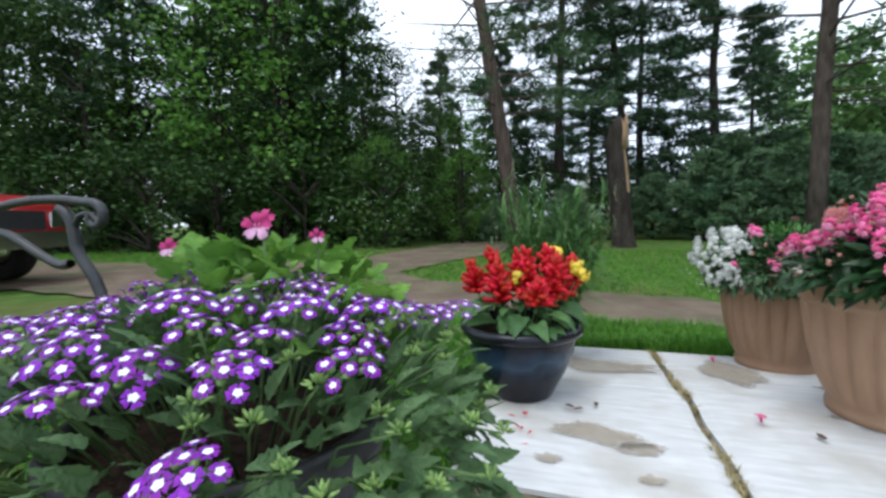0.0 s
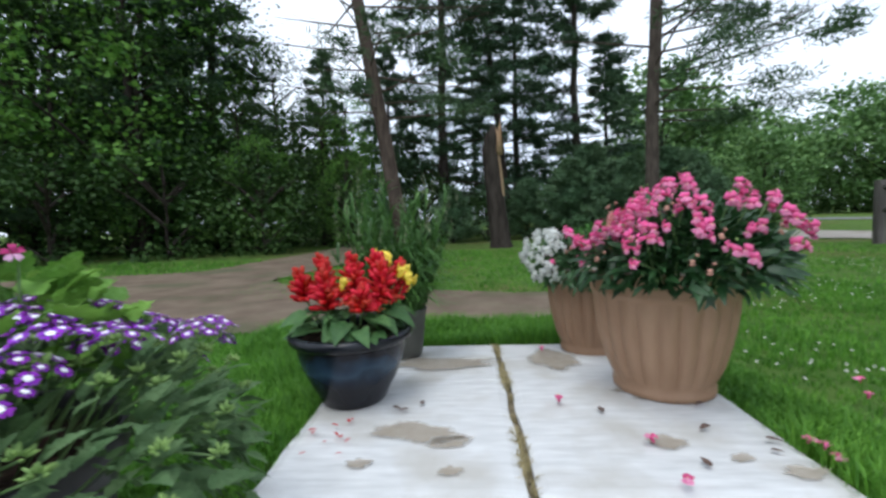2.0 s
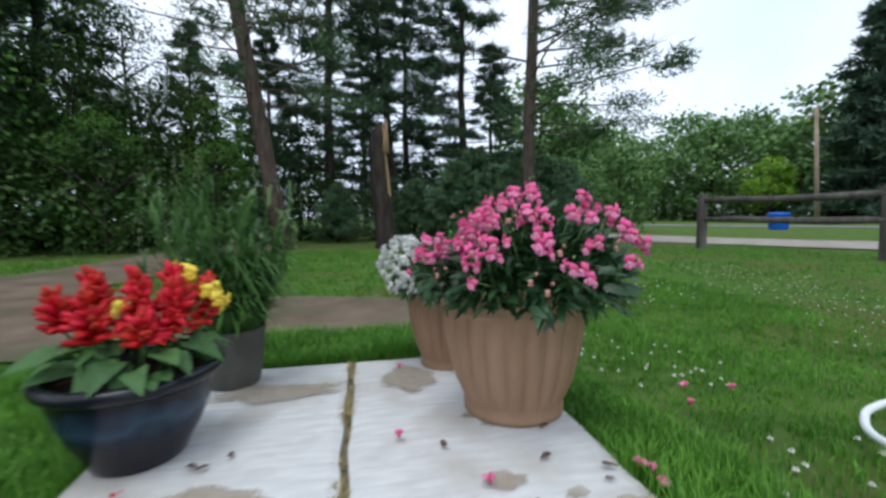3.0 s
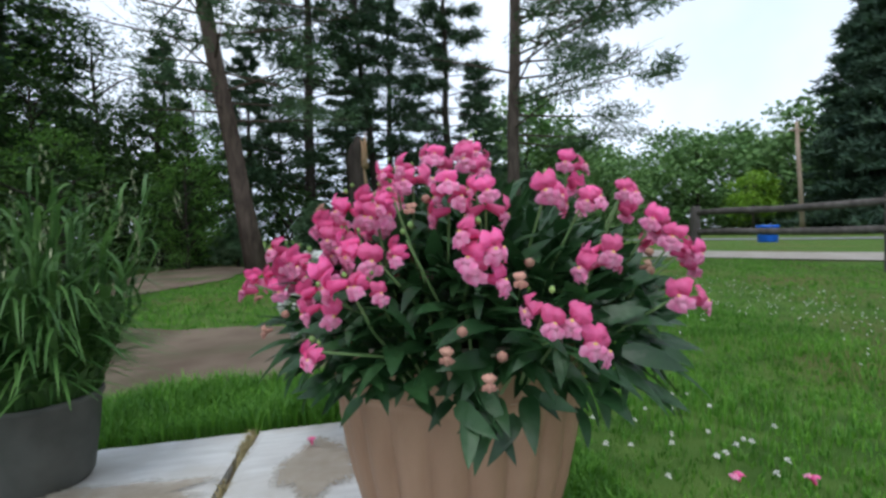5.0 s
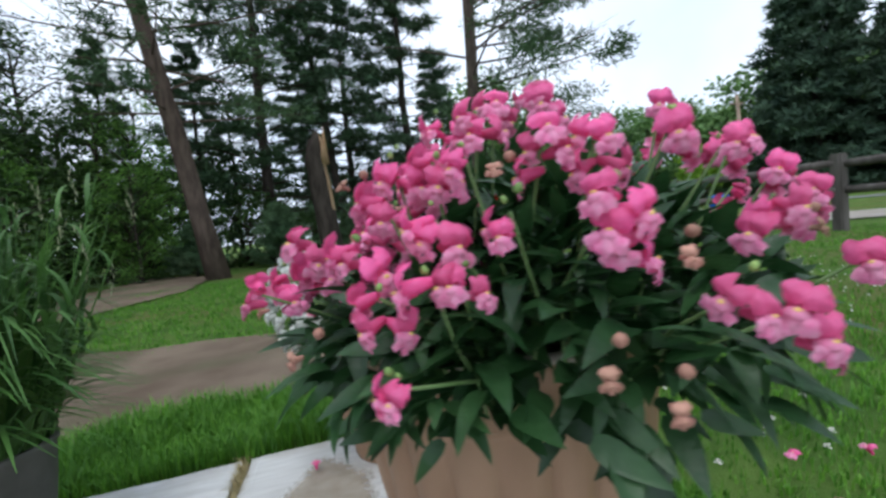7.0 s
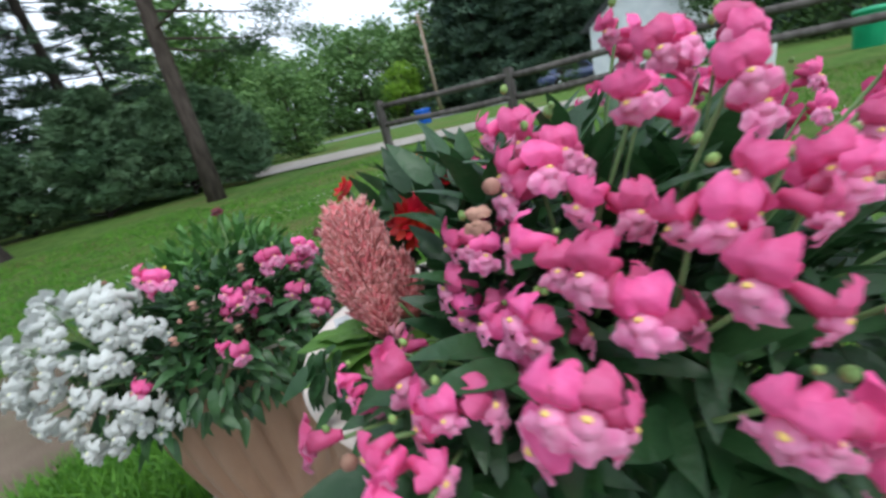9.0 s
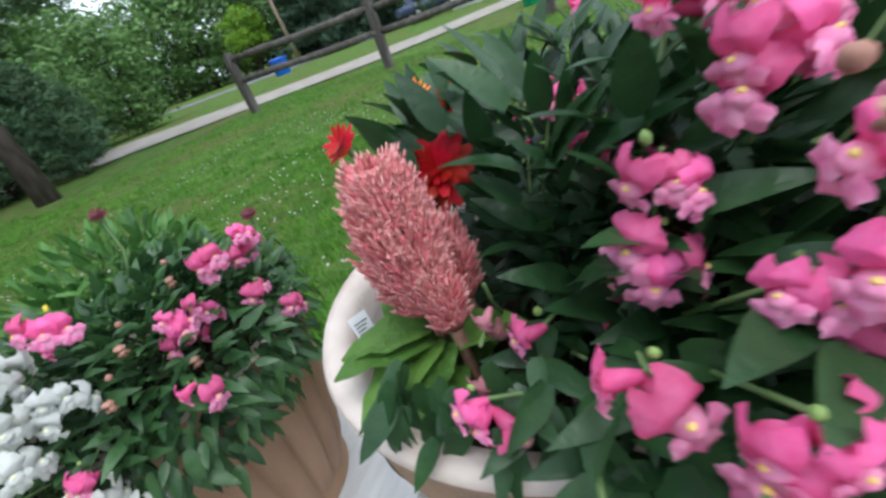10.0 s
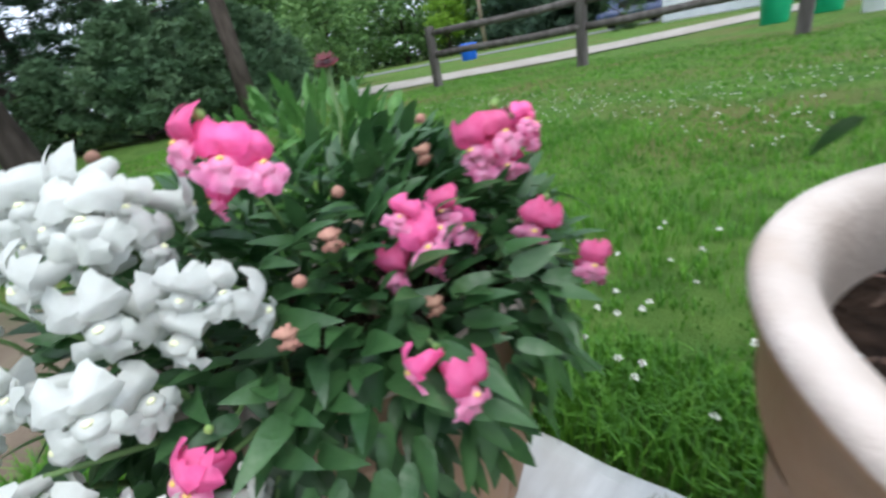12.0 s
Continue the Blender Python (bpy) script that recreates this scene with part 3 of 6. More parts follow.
thing("paved_road", "grey paved road beyond a strip of grass", "road", kind="structure",
      me=wavy_patch("paved_road", [(15, 44), (19, 24), (25, 12.5), (60, -12), (75, -20), (80, -16), (62, -6), (28, 15), (22.5, 26), (18.5, 46)], FAR_Z + 0.03, M["asphalt"], 0.1, 1.5, 4))


def concrete_slab(x0, x1, y0, y1, top, seed):
    bm = bmesh.new()
    q = random.Random(seed)
    bmesh.ops.create_grid(bm, x_segments=24, y_segments=24, size=0.5)
    for v in bm.verts:
        v.co.x, v.co.y = x0 + (v.co.x + 0.5) * (x1 - x0), y0 + (v.co.y + 0.5) * (y1 - y0)
        edge = min(v.co.x - x0, x1 - v.co.x, v.co.y - y0, y1 - v.co.y)
        v.co.z = top + slab_z(v.co.y) + noise.noise(v.co * 3.1) * 0.002 - (0.006 if edge < 0.004 else 0)
        if edge < 0.004:
            v.co.x += noise.noise(v.co * 9) * 0.006
            v.co.y += noise.noise(v.co * 9 + Vector((5, 0, 0))) * 0.006
    border = [e for e in bm.edges if e.is_boundary]
    ext = bmesh.ops.extrude_edge_only(bm, edges=border)
    for v in [g for g in ext["geom"] if isinstance(g, bmesh.types.BMVert)]:
        v.co.z = -0.10
    bmesh.ops.recalc_face_normals(bm, faces=bm.faces)
    return bm_mesh("slab", bm, M["concrete"])


walkway = thing("pavement", "pale broom-finished concrete walkway of cast slabs with sandy stains", "walkway", kind="structure")
JX, JY = 0.385, 1.93
for k, (x0, x1, y0, y1, top) in enumerate(((-0.19, JX - 0.010, 1.315, JY - 0.009, 0.0), (JX + 0.010, 1.0, 1.315, JY - 0.005, 0.002),
                                          (-0.18, JX - 0.012, JY + 0.010, 2.53, 0.0), (JX + 0.012, 0.985, JY + 0.010, 2.53, 0.0),
                                          (-0.19, JX - 0.010, 0.45, 1.24, 0.0), (JX + 0.010, 1.0, 0.45, 1.24, 0.0))):
    part("slab", concrete_slab(x0, x1, y0, y1, top, k), walkway)
part("joint_fill", box_mesh("joint_fill", (-0.185, 0.98, 0.46, JY, -0.09, -0.017), M["joint"]), walkway, label="brown soil in the slab joints")
part("joint_fill", box_mesh("joint_fill", (-0.17, 0.975, JY, 2.52, -0.14, -0.072), M["joint"]), walkway, label="brown soil in the slab joints")


def slab_xy(x, y):
    """From the paces of the slab's own joints to the plan."""
    return JX + (x - 0.30) * 0.93, JY + (y - 1.978) * (0.88 if y < 1.978 else 1.3)




def blob(name, cx, cy, rx, ry, z, mat, seed, turn=0.0, ragged=0.35):
    """A thin film whose strength falls off towards a ragged edge."""
    n, rings = 40, 6
    cx, cy = slab_xy(cx, cy)
    vs, fs, power = [(cx, cy, slab_z(cy) + z)], [], [1.0]
    for ring in range(1, rings + 1):
        for i in range(n):
            a = 2 * math.pi * i / n
            k = (1 + ragged * noise.noise(Vector((math.cos(a) * 1.6 + seed * 3.7, math.sin(a) * 1.6, seed))) * 1.6) * ring / rings
            x, y = rx * k * math.cos(a), ry * k * math.sin(a)
            px, py = cx + x * math.cos(turn) - y * math.sin(turn), cy + x * math.sin(turn) + y * math.cos(turn)
            vs.append((px, py, slab_z(py) + z))
            power.append(1 - (ring / rings) ** 2)
    fs = [(0, 1 + i, 1 + (i + 1) % n) for i in range(n)]
    fs += [(1 + k * n + i, 1 + (k + 1) * n + i, 1 + (k + 1) * n + (i + 1) % n, 1 + k * n + (i + 1) % n) for k in range(rings - 1) for i in range(n)]
    me = mesh(name, vs, fs, mat)
    me.attributes.new("film", "FLOAT", "POINT").data.foreach_set("value", power)
    return me


for k, (cx, cy, rx, ry, z, tn) in enumerate(((0.02, 1.56, 0.13, 0.05, 0.006, -0.2), (0.12, 1.50, 0.06, 0.03, 0.006, 0.3), (0.66, 1.50, 0.05, 0.035, 0.007, 0), (0.05, 2.16, 0.24, 0.10, 0.007, 0.05),
                                             (0.52, 2.20, 0.11, 0.17, 0.007, 0.1), (-0.10, 1.40, 0.035, 0.02, 0.006, 0), (0.12, 1.37, 0.03, 0.02, 0.006, 0), (0.80, 1.42, 0.03, 0.016, 0.007, 0.4), (0.90, 1.36, 0.05, 0.025, 0.007, 0),
                                             (0.84, 2.10, 0.12, 0.05, 0.007, 0.2), (0.78, 1.85, 0.16, 0.09, 0.007, 0.2))):
    part("stain", blob("stain", cx, cy, rx, ry, z, M["stain"], k + 1, tn), walkway, label="damp sandy stain")


def tuft_data(b, p, count, spread, height, width, lean=0.6, slot=0, rn=rnd):
    for _ in range(count):
        a = rn.uniform(0, 2 * math.pi)
        d = Vector((math.cos(a), math.sin(a), 0))
        s = Vector((-d.y, d.x, 0)) * width * rn.uniform(0.6, 1.2) / 2
        h = height * rn.uniform(0.6, 1.2)
        o = Vector(p) + Vector((rn.uniform(-spread, spread), rn.uniform(-spread, spread), 0))
        bend = rn.uniform(0.1, lean)
        m1 = o + d * h * bend * 0.3 + Vector((0, 0, h * 0.6))
        tip = o + d * h * bend + Vector((0, 0, h * (1 - bend * 0.35)))
        b.add([o - s, o + s, m1 + s * 0.7, m1 - s * 0.7, tip], [(0, 1, 2, 3), (3, 2, 4)], slot)


jb = Build()
for k in range(190):
    y = rnd.uniform(1.33, 2.52)
    if rnd.random() < 0.8:
        y = rnd.choice((1.94, 2.03, 2.42, 2.49, 1.50)) + rnd.uniform(-0.09, 0.09)
    tuft_data(jb, (JX + rnd.uniform(-0.012, 0.012), y, slab_z(y) - 0.017), 5, 0.006, 0.028, 0.004, 1.2)
tagged(part("joint_moss", jb.mesh("joint_moss", M["moss"], False), walkway, label="dry straw-coloured weeds in the joint"), kind="stuff")


# ---- planters ----
def terracotta_planter(name, label, place, turn=0.0, scale=1.0, tall=1.0):
    pot = thing(name, label, "flower pot", Matrix.Translation(place) @ Matrix.Rotation(turn, 4, "Z") @ Matrix.Diagonal((scale, scale, tall, 1)), group="resin planters on the slab")
    prof = [(0.02, 0.004), (0.128, 0.0), (0.136, 0.004), (0.137, 0.022), (0.130, 0.03), (0.140, 0.05), (0.155, 0.09), (0.168, 0.14), (0.178, 0.19), (0.185, 0.24), (0.190, 0.285), (0.1915, 0.292), (0.1975, 0.296), (0.199, 0.302)]

    def flute(a, k, z):
        if not 0.04 < z < 0.289:
            if 0.289 < z < 0.31:
                return 1 + 0.006 * math.cos(a * 20)
            return 1
        w = min(1, (z - 0.04) / 0.03) * min(1, (0.292 - z) / 0.02)
        return 1 + w * 0.075 * (abs(math.cos(a * 11)) ** 0.7 - 0.7)
    part("body", lathe("body", prof, M["pot"], 220, flute), pot)
    # top and inner faces take the pale colour with the sky highlight in it
    part("rim", lathe("rim", [(0.199, 0.302), (0.2, 0.33), (0.2015, 0.352), (0.207, 0.358), (0.2085, 0.366), (0.205, 0.3725), (0.196, 0.3735), (0.186, 0.370), (0.180, 0.360), (0.176, 0.335), (0.170, 0.28), (0.165, 0.25)],
                      [M["pot"], M["rim"]], 96, index=[0, 0, 0, 0, 1, 1, 1, 1, 1, 1, 1]), pot, label="sun-bleached rolled rim, pale inside, sky highlights in its colour")
    sb = Build()
    n = 40
    vs = [(0, 0, 0.325)]
    for ring in range(1, 9):
        for i in range(n):
            a = 2 * math.pi * i / n
            r = 0.1745 * ring / 8
            vs.append((r * math.cos(a), r * math.sin(a), 0.318 + noise.noise(Vector((math.cos(a) * r * 40, math.sin(a) * r * 40, turn))) * 0.009))
    fs = [(0, 1 + i, 1 + (i + 1) % n) for i in range(n)]
    fs += [(1 + k * n + i, 1 + (k + 1) * n + i, 1 + (k + 1) * n + (i + 1) % n, 1 + k * n + (i + 1) % n) for k in range(7) for i in range(n)]
    sb.add(vs, fs)
    part("soil", sb.mesh("soil", M["soil"]), pot, label="dark potting soil")
    cb = Build()
    for k in range(420):
        a, r = rnd.uniform(0, 6.283), 0.168 * math.sqrt(rnd.random())
        m = pose(r * math.cos(a), r * math.sin(a), 0.325, rnd.uniform(-40, 40), rnd.uniform(-40, 40), rnd.uniform(0, 360))
        l, w, h = rnd.uniform(0.002, 0.007), rnd.uniform(0.001, 0.003), 0.001
        slot = 1 if rnd.random() < 0.12 else 0
        if slot:
            l = w = 0.0018
        cb.add([m @ Vector(p) for p in ((-l, -w, 0), (l, -w * 0.6, 0), (l * 0.8, w, 0), (-l * 0.7, w, 0), (0, 0, h * 2))], [(0, 1, 4), (1, 2, 4), (2, 3, 4), (3, 0, 4)], slot)
    tagged(part("bark_mulch", cb.mesh("bark_mulch", [M["bark_chip"], M["perlite"]], False), pot, label="bark chips and white perlite"), kind="stuff")
    return pot


PINK_POT, WHITE_POT = (0.863, 1.850, 0.002), (0.797, 2.395, -0.047)
terracotta_planter("flower_pot", "fluted terracotta-coloured resin planter with pale rolled rim", PINK_POT, 0.1, 1.055, 1.02)
terracotta_planter("flower_pot", "fluted terracotta-coloured resin planter beside the lawn", WHITE_POT, 0.7, 0.95, 1.0)

# ---- pink snapdragons ----
PC, PR = (0.865, 1.78, 0.36), (0.325, 0.345, 0.29)
RIM_Z = 0.383
pink_plant = thing("snapdragon_plant", "dense pink snapdragons with dark green lance leaves in a planter", "flowers")
# bearing and rise of each spike on the mound, and its open blooms
FRONT = ((-165, 22, 2), (-169, 26, 3), (-153, 32, 3), (-139, 29, 2), (-134, 23, 3), (-130, 13, 2), (-127, 24, 1), (-124, 26, 2), (-139, 44, 2), (-131, 44, 2), (-137, 36, 1), (-128, 33, 2), (-118, 33, 1), (-135, 57, 2), (-124, 54, 2),
         (-121, 64, 2), (-111, 47, 3), (-125, 44, 1), (-102, 46, 3), (-104, 35, 5), (-85, 47, 2), (-78, 42, 1), (-54, 46, 2), (-81, 32, 3), (-49, 38, 2), (-50, 32, 2), (-64, 21, 2), (-95, 21, 2), (-89, 18, 3))
LEFT = ((-158, 66, 2), (-153, 58, 3), (-143, 50, 3), (-148, 60, 2), (-146, 40, 2), (-152, 44, 2), (-160, 37, 2), (-154, 38, 3), (-166, 30, 3), (165, 22, 3), (-179, 22, 1), (-170, 44, 2), (-168, 52, 2), (-175, 32, 1), (-143, 37, 2), (-105, 62, 2), (-60, 58, 2), (-30, 48, 2), (-100, 74, 2), (-20, 35, 2), (0, 50, 2), (-35, 28, 2))
LANE = ((0.504, 1.564, 0.608), (0.509, 1.68, 0.623), (0.528, 1.758, 0.616), (0.581, 1.888, 0.572), (0.597, 2.041, 0.503))


def clear_of_lane(p, gap=0.10):
    """The narrow way past the planter is free of growth."""
    for a, b in zip(LANE, LANE[1:]):
        a, b = Vector(a), Vector(b)
        k = min(1, max(0, (p - a).dot(b - a) / (b - a).length_squared))
        if (p - a.lerp(b, k)).length < gap:
            return False
    return True


for az, el, blooms in FRONT + LEFT:
    for shrink in (1.0, 0.94, 0.88, 0.82, 0.76, 0.7):
        tip, n = dome_at(PC, PR, az, el, shrink * (0.88 if el > 34 and az < -142 else 1.0))
        if clear_of_lane(tip, 0.185 if el > 32 else 0.15):
            break
    root = Vector((PC[0], PC[1], 0.34)).lerp(Vector((tip.x, tip.y, 0.34)), 0.55)
    for k in range(9):
        a = rnd.uniform(0, 6.28)
        part("leaf", rnd.choice(LEAF["snap"]), pink_plant, aim(root.lerp(tip, rnd.uniform(0.4, 0.78)), (math.cos(a), math.sin(a), rnd.uniform(-0.5, 0.3)), (0, 0, 1), rnd.uniform(0.45, 0.8)))
    spike(pink_plant, root, tip, n * 0.35 + Vector((0, 0, 1.0)), "pink", blooms + (1 if el > 24 else 0), Vector((n.x, n.y, 0.08)), rnd.choice((0, 1, 2)), 0.84)
# short spikes on the planter's shaded flank, some past their best
for x, y, z, blooms in ((0.785, 1.735, 0.500, 3), (0.750, 1.740, 0.465, 2), (0.747, 1.764, 0.415, 1), (0.798, 1.778, 0.520, 3), (0.768, 1.764, 0.450, 2), (0.887, 1.837, 0.495, 2), (0.712, 1.812, 0.440, 1), (0.83, 1.80, 0.55, 3)):
    tip = Vector((x, y, z))
    n = Vector((x - 0.90, (y - 1.80) * 0.6, 0)).normalized()
    spike(pink_plant, (0.5 * x + 0.43, 0.5 * y + 0.92, 0.34), tip, n * 0.3 + Vector((0, 0, 1)), "pink", blooms, n, 1, 0.8)
    for k in range(10):
        a = rnd.uniform(0, 6.28)
        part("leaf", rnd.choice(LEAF["snap"]), pink_plant, aim(Vector((0.5 * x + 0.43, 0.5 * y + 0.92, 0.36)).lerp(tip, rnd.uniform(0.2, 0.85)), (math.cos(a), math.sin(a), rnd.uniform(-0.4, 0.3)), (0, 0, 1), rnd.uniform(0.4, 0.7)))
for x, y, z in ((0.700, 1.790, 0.405), (0.765, 1.775, 0.430), (0.728, 1.848, 0.440), (0.690, 1.845, 0.425)):
    for k in range(3):
        part("wilted_flower", WILT_PINK, pink_plant, aim((x + 0.006 * k, y, z - 0.014 * k), (-1 + 0.6 * k, 0.4 - 0.4 * k, -0.5), (0, 0, 1), 0.55))
    stem(pink_plant, (0.5 * x + 0.42, 0.5 * y + 0.92, 0.34), (x, y, z + 0.02), 0.0016)
for az, el in ((-110, 14), (-104, 10), (-98, 26), (-150, 14), (-120, 42), (-160, 45), (-175, 18), (-70, 27)):
    tip, n = dome_at(PC, PR, az, el, 0.95)
    part("wilted_flower", WILT, pink_plant, aim(tip, n + Vector((0, 0, -0.3)), (0, 0, 1), 0.42))
    part("seed_pod", POD, pink_plant, aim(tip + Vector((0.012, 0, 0.012)), n) @ Matrix.Scale(0.9, 4))


def off_corner(p):
    """Leaves keep clear of the celosia's corner of the pot."""
    return not (p.x < 0.79 and p.y > 1.83) and p.y < 1.94 and clear_of_lane(p, 0.19)


dome_leaves(pink_plant, LEAF["snap"], PC, (0.27, 0.285, 0.215), 290, -2, 78, depth=(0.74, 1.0), hang=0.3, size=(0.6, 1.1), joined=520, keep=off_corner)
dome_leaves(pink_plant, LEAF["snap"], PC, (0.24, 0.27, 0.20), 0, -5, 85, depth=(0.2, 1.0), hang=0.2, size=(0.6, 0.95), joined=1000, keep=off_corner)
hem_leaves(pink_plant, LEAF["snap"], PINK_POT, 0.205, RIM_Z, 70, (-165, 60), (0.7, 1.15))
hem_leaves(pink_plant, LEAF["snap"], PINK_POT, 0.25, RIM_Z + 0.015, 20, (-150, -30), (0.8, 1.1))

hem_leaves(pink_plant, LEAF["snap"], PINK_POT, 0.19, RIM_Z + 0.012, 46, (-203, -165), (0.5, 0.8))

# ---- celosia, zinnia and marigold in the same pot ----
def plume(name, label, place, height, radius, count):
    p = thing(name, label, "flower", Matrix.Translation(place))
    b = Build()
    q = random.Random(5)
    for k in range(count):
        v = (k + 0.5) / count
        a = k * 2.39996
        z = height * (0.06 + 0.9 * v)
        r = radius * math.sin(math.pi * (0.16 + 0.72 * v)) ** 0.75 * q.uniform(0.72, 1.0)
        base = Vector((r * 0.72 * math.cos(a), r * 0.72 * math.sin(a), z - 0.012))
        d = Vector((math.cos(a) * 0.55, math.sin(a) * 0.55, 0.75 + v * 0.5)) + Vector((q.uniform(-0.25, 0.25), q.uniform(-0.25, 0.25), 0))
        d.normalize()
        ln = q.uniform(0.012, 0.024)
        tv, tf = tube_data([base, base + d * ln * 0.4, base + d * ln * 0.8], [0.0017, 0.0021, 0.0012], 5)
        b.add(tv, tf, 0)
        tv, tf = tube_data([base + d * ln * 0.78, base + d * ln * 1.05], [0.0013, 0.0004], 4)
        b.add(tv, tf, 1)
        for w in range(3):
            o = base + d * ln * q.uniform(0.2, 0.8)
            e = (d + Vector((q.uniform(-1, 1), q.uniform(-1, 1), q.uniform(-0.4, 1))) * 1.1).normalized() * 0.008
            sd = e.cross(d).normalized() * 0.0011
            b.add([o - sd, o + sd, o + e], [(0, 1, 2)], 1 if q.random() < 0.35 else 0)
    tagged(part("plume", b.mesh("plume", [M["celosia"], M["cel_tip"]]), p), kind="stuff")
    core = [(0.004, 0), (radius * 0.45, height * 0.12), (radius * 0.66, height * 0.42), (radius * 0.5, height * 0.75), (0.004, height * 0.95)]
    part("core", lathe("core", core, M["celosia"], 20), p)
    part("stalk", tube("stalk", [(0, 0, -0.16), (0.004, 0, -0.08), (0, 0, 0.01)], [0.004, 0.004, 0.006], M["wilted"], 7), p)
    return p


CEL = Vector((0.746, 1.905, 0.434))
celosia = plume("celosia", "feathery coral-pink celosia plume with pale tips", CEL, 0.114, 0.033, 1500)
for dx, dy, dz, tall, wide in ((0.012, 0.024, -0.006, 0.06, 0.011), (0.026, -0.02, -0.012, 0.065, 0.013), (-0.012, -0.022, -0.008, 0.05, 0.011)):
    plume("celosia", "small side plume of coral-pink celosia", CEL + Vector((dx, dy, dz)), tall, wide, 260)
for k in range(11):
    a = k * 2.4
    d = Vector((math.cos(a), math.sin(a), rnd.uniform(-0.1, 0.5)))
    part("leaf", rnd.choice(LEAF["cel"]), celosia, aim(Vector((0, 0, -0.02 - 0.011 * k)) + d * 0.008, d, (0, 0, 1), rnd.uniform(0.65, 1.0)))

for x, y, z, low, size in ((-0.5, 0.7, 0.15, 0.02, 0.8), (-0.8, 0.35, 0.0, 0.03, 0.95), (-0.1, 0.9, 0.1, 0.035, 0.85), (-0.75, 0.75, -0.15, 0.045, 1.0), (-0.9, -0.1, 0.1, 0.035, 0.75), (0.4, 0.8, 0.2, 0.03, 0.8), (-0.35, 0.9, -0.2, 0.055, 0.9),
                          (-0.95, 0.2, -0.3, 0.06, 0.85), (-0.6, 0.1, -0.4, 0.07, 0.8), (-0.9, 0.6, -0.35, 0.07, 0.9), (0.1, 0.7, -0.1, 0.05, 0.8)):
    part("leaf", rnd.choice(LEAF["cel"]), celosia, aim(Vector((x * 0.008, y * 0.008, -low)), (x, y, z), (0, 0, 1), size))


def ray_flower(name, label, place, out, radius, mat, petals=26, layers=3):
    f = thing(name, label, "flower", aim(place, out))
    for layer in range(layers):
        b = Build()
        for k in range(petals // layers + 3):
            a = 2 * math.pi * (k + layer * 0.5) / (petals // layers + 3) + rnd.uniform(-0.1, 0.1)
            ln = radius * (1 - 0.25 * layer) * rnd.uniform(0.85, 1.1)
            lift = 0.1 + 0.35 * layer

            def fn(u, v, a=a, ln=ln, lift=lift):
                w = ln * 0.23 * math.sin(math.pi * (0.12 + 0.75 * v))
                r = ln * v
                return (math.cos(a) * r - math.sin(a) * u * w, lift * r + 0.003 * layer - abs(u) * w * 0.3, math.sin(a) * r + math.cos(a) * u * w)
            b.grid(fn, 2, 4)
        part("petals", b.mesh("petals", mat), f)
    part("stalk", tube("stalk", [(0, -0.002, 0), (0, -0.05, -0.02), (0, -0.07, -0.1)], [0.003, 0.002, 0.002], M["stem"], 6), f)
    return f


ray_flower("zinnia", "bright red double zinnia behind the celosia", (0.818, 1.895, 0.505), (-0.75, -0.25, 0.55), 0.032, M["red"], 50, 5)
ray_flower("zinnia", "small red zinnia bud opening", (0.785, 1.945, 0.550), (-0.6, 0.3, 0.7), 0.016, M["red"], 14, 2)
ray_flower("zinnia", "red zinnia half hidden by pink snapdragons", (0.885, 1.880, 0.540), (-0.3, -0.35, 0.85), 0.026, M["red"], 50, 5)
ray_flower("marigold", "small orange marigold beside red zinnias", (0.850, 1.908, 0.558), (-0.2, 0.1, 1.0), 0.015, M["orange"], 16, 3)


def plant_tag(place, m):
    t = thing("plant_tag", "white plastic plant label stuck in the potting soil", "plant label", Matrix.Translation(place) @ m)
    part("card", box_mesh("card", (-0.011, 0.011, -0.0004, 0.0004, -0.05, 0.06), M["tag_white"], 0.0003), t)
    for k in range(5):
        part("print_line", box_mesh("print_line", (-0.008, 0.008 - 0.003 * (k % 3), -0.0010, -0.0006, 0.050 - k * 0.004, 0.0515 - k * 0.004), M["tag_ink"]), t)
    part("picture", box_mesh("picture", (-0.008, 0.008, -0.0010, -0.0006, 0.004, 0.026), M["tag_red"]), t)
    part("stripe", box_mesh("stripe", (-0.008, 0.008, -0.0010, -0.0006, -0.016, 0.0), M["tag_yellow"]), t)


plant_tag((0.748, 1.972, 0.362), pose(0, 0, 0, -28, 6, -25) @ Matrix.Scale(0.85, 4))

# ---- white and pink snapdragons ----
WC, WR = (0.77, 2.365, 0.305), (0.235, 0.225, 0.165)
white_plant = thing("snapdragon_plant", "white and pink snapdragons with dark green leaves in a planter", "flowers")
PINK_TIPS = ((0.823, 2.215, 0.455), (0.786, 2.222, 0.410), (0.750, 2.225, 0.420), (0.702, 2.165, 0.375), (0.880, 2.235, 0.445), (0.905, 2.250, 0.430), (0.835, 2.190, 0.395), (0.612, 2.225, 0.362), (0.675, 2.255, 0.490), (0.845, 2.165, 0.360))
for x, y, z in PINK_TIPS:
    tip = Vector((x, y, z))
    n = (tip - Vector((0.79, 2.40, 0.25))).normalized()
    spike(white_plant, (0.79 + (x - 0.79) * 0.5, 2.39 + (y - 2.39) * 0.5, 0.30), tip, n * 0.5 + Vector((0, 0, 0.9)), "pink", 4 if z > 0.4 else 2, Vector((n.x, n.y, 0.15)), 1, 0.84)
WHITE_C, WHITE_R = Vector((0.645, 2.355, 0.345)), Vector((0.14, 0.135, 0.15))
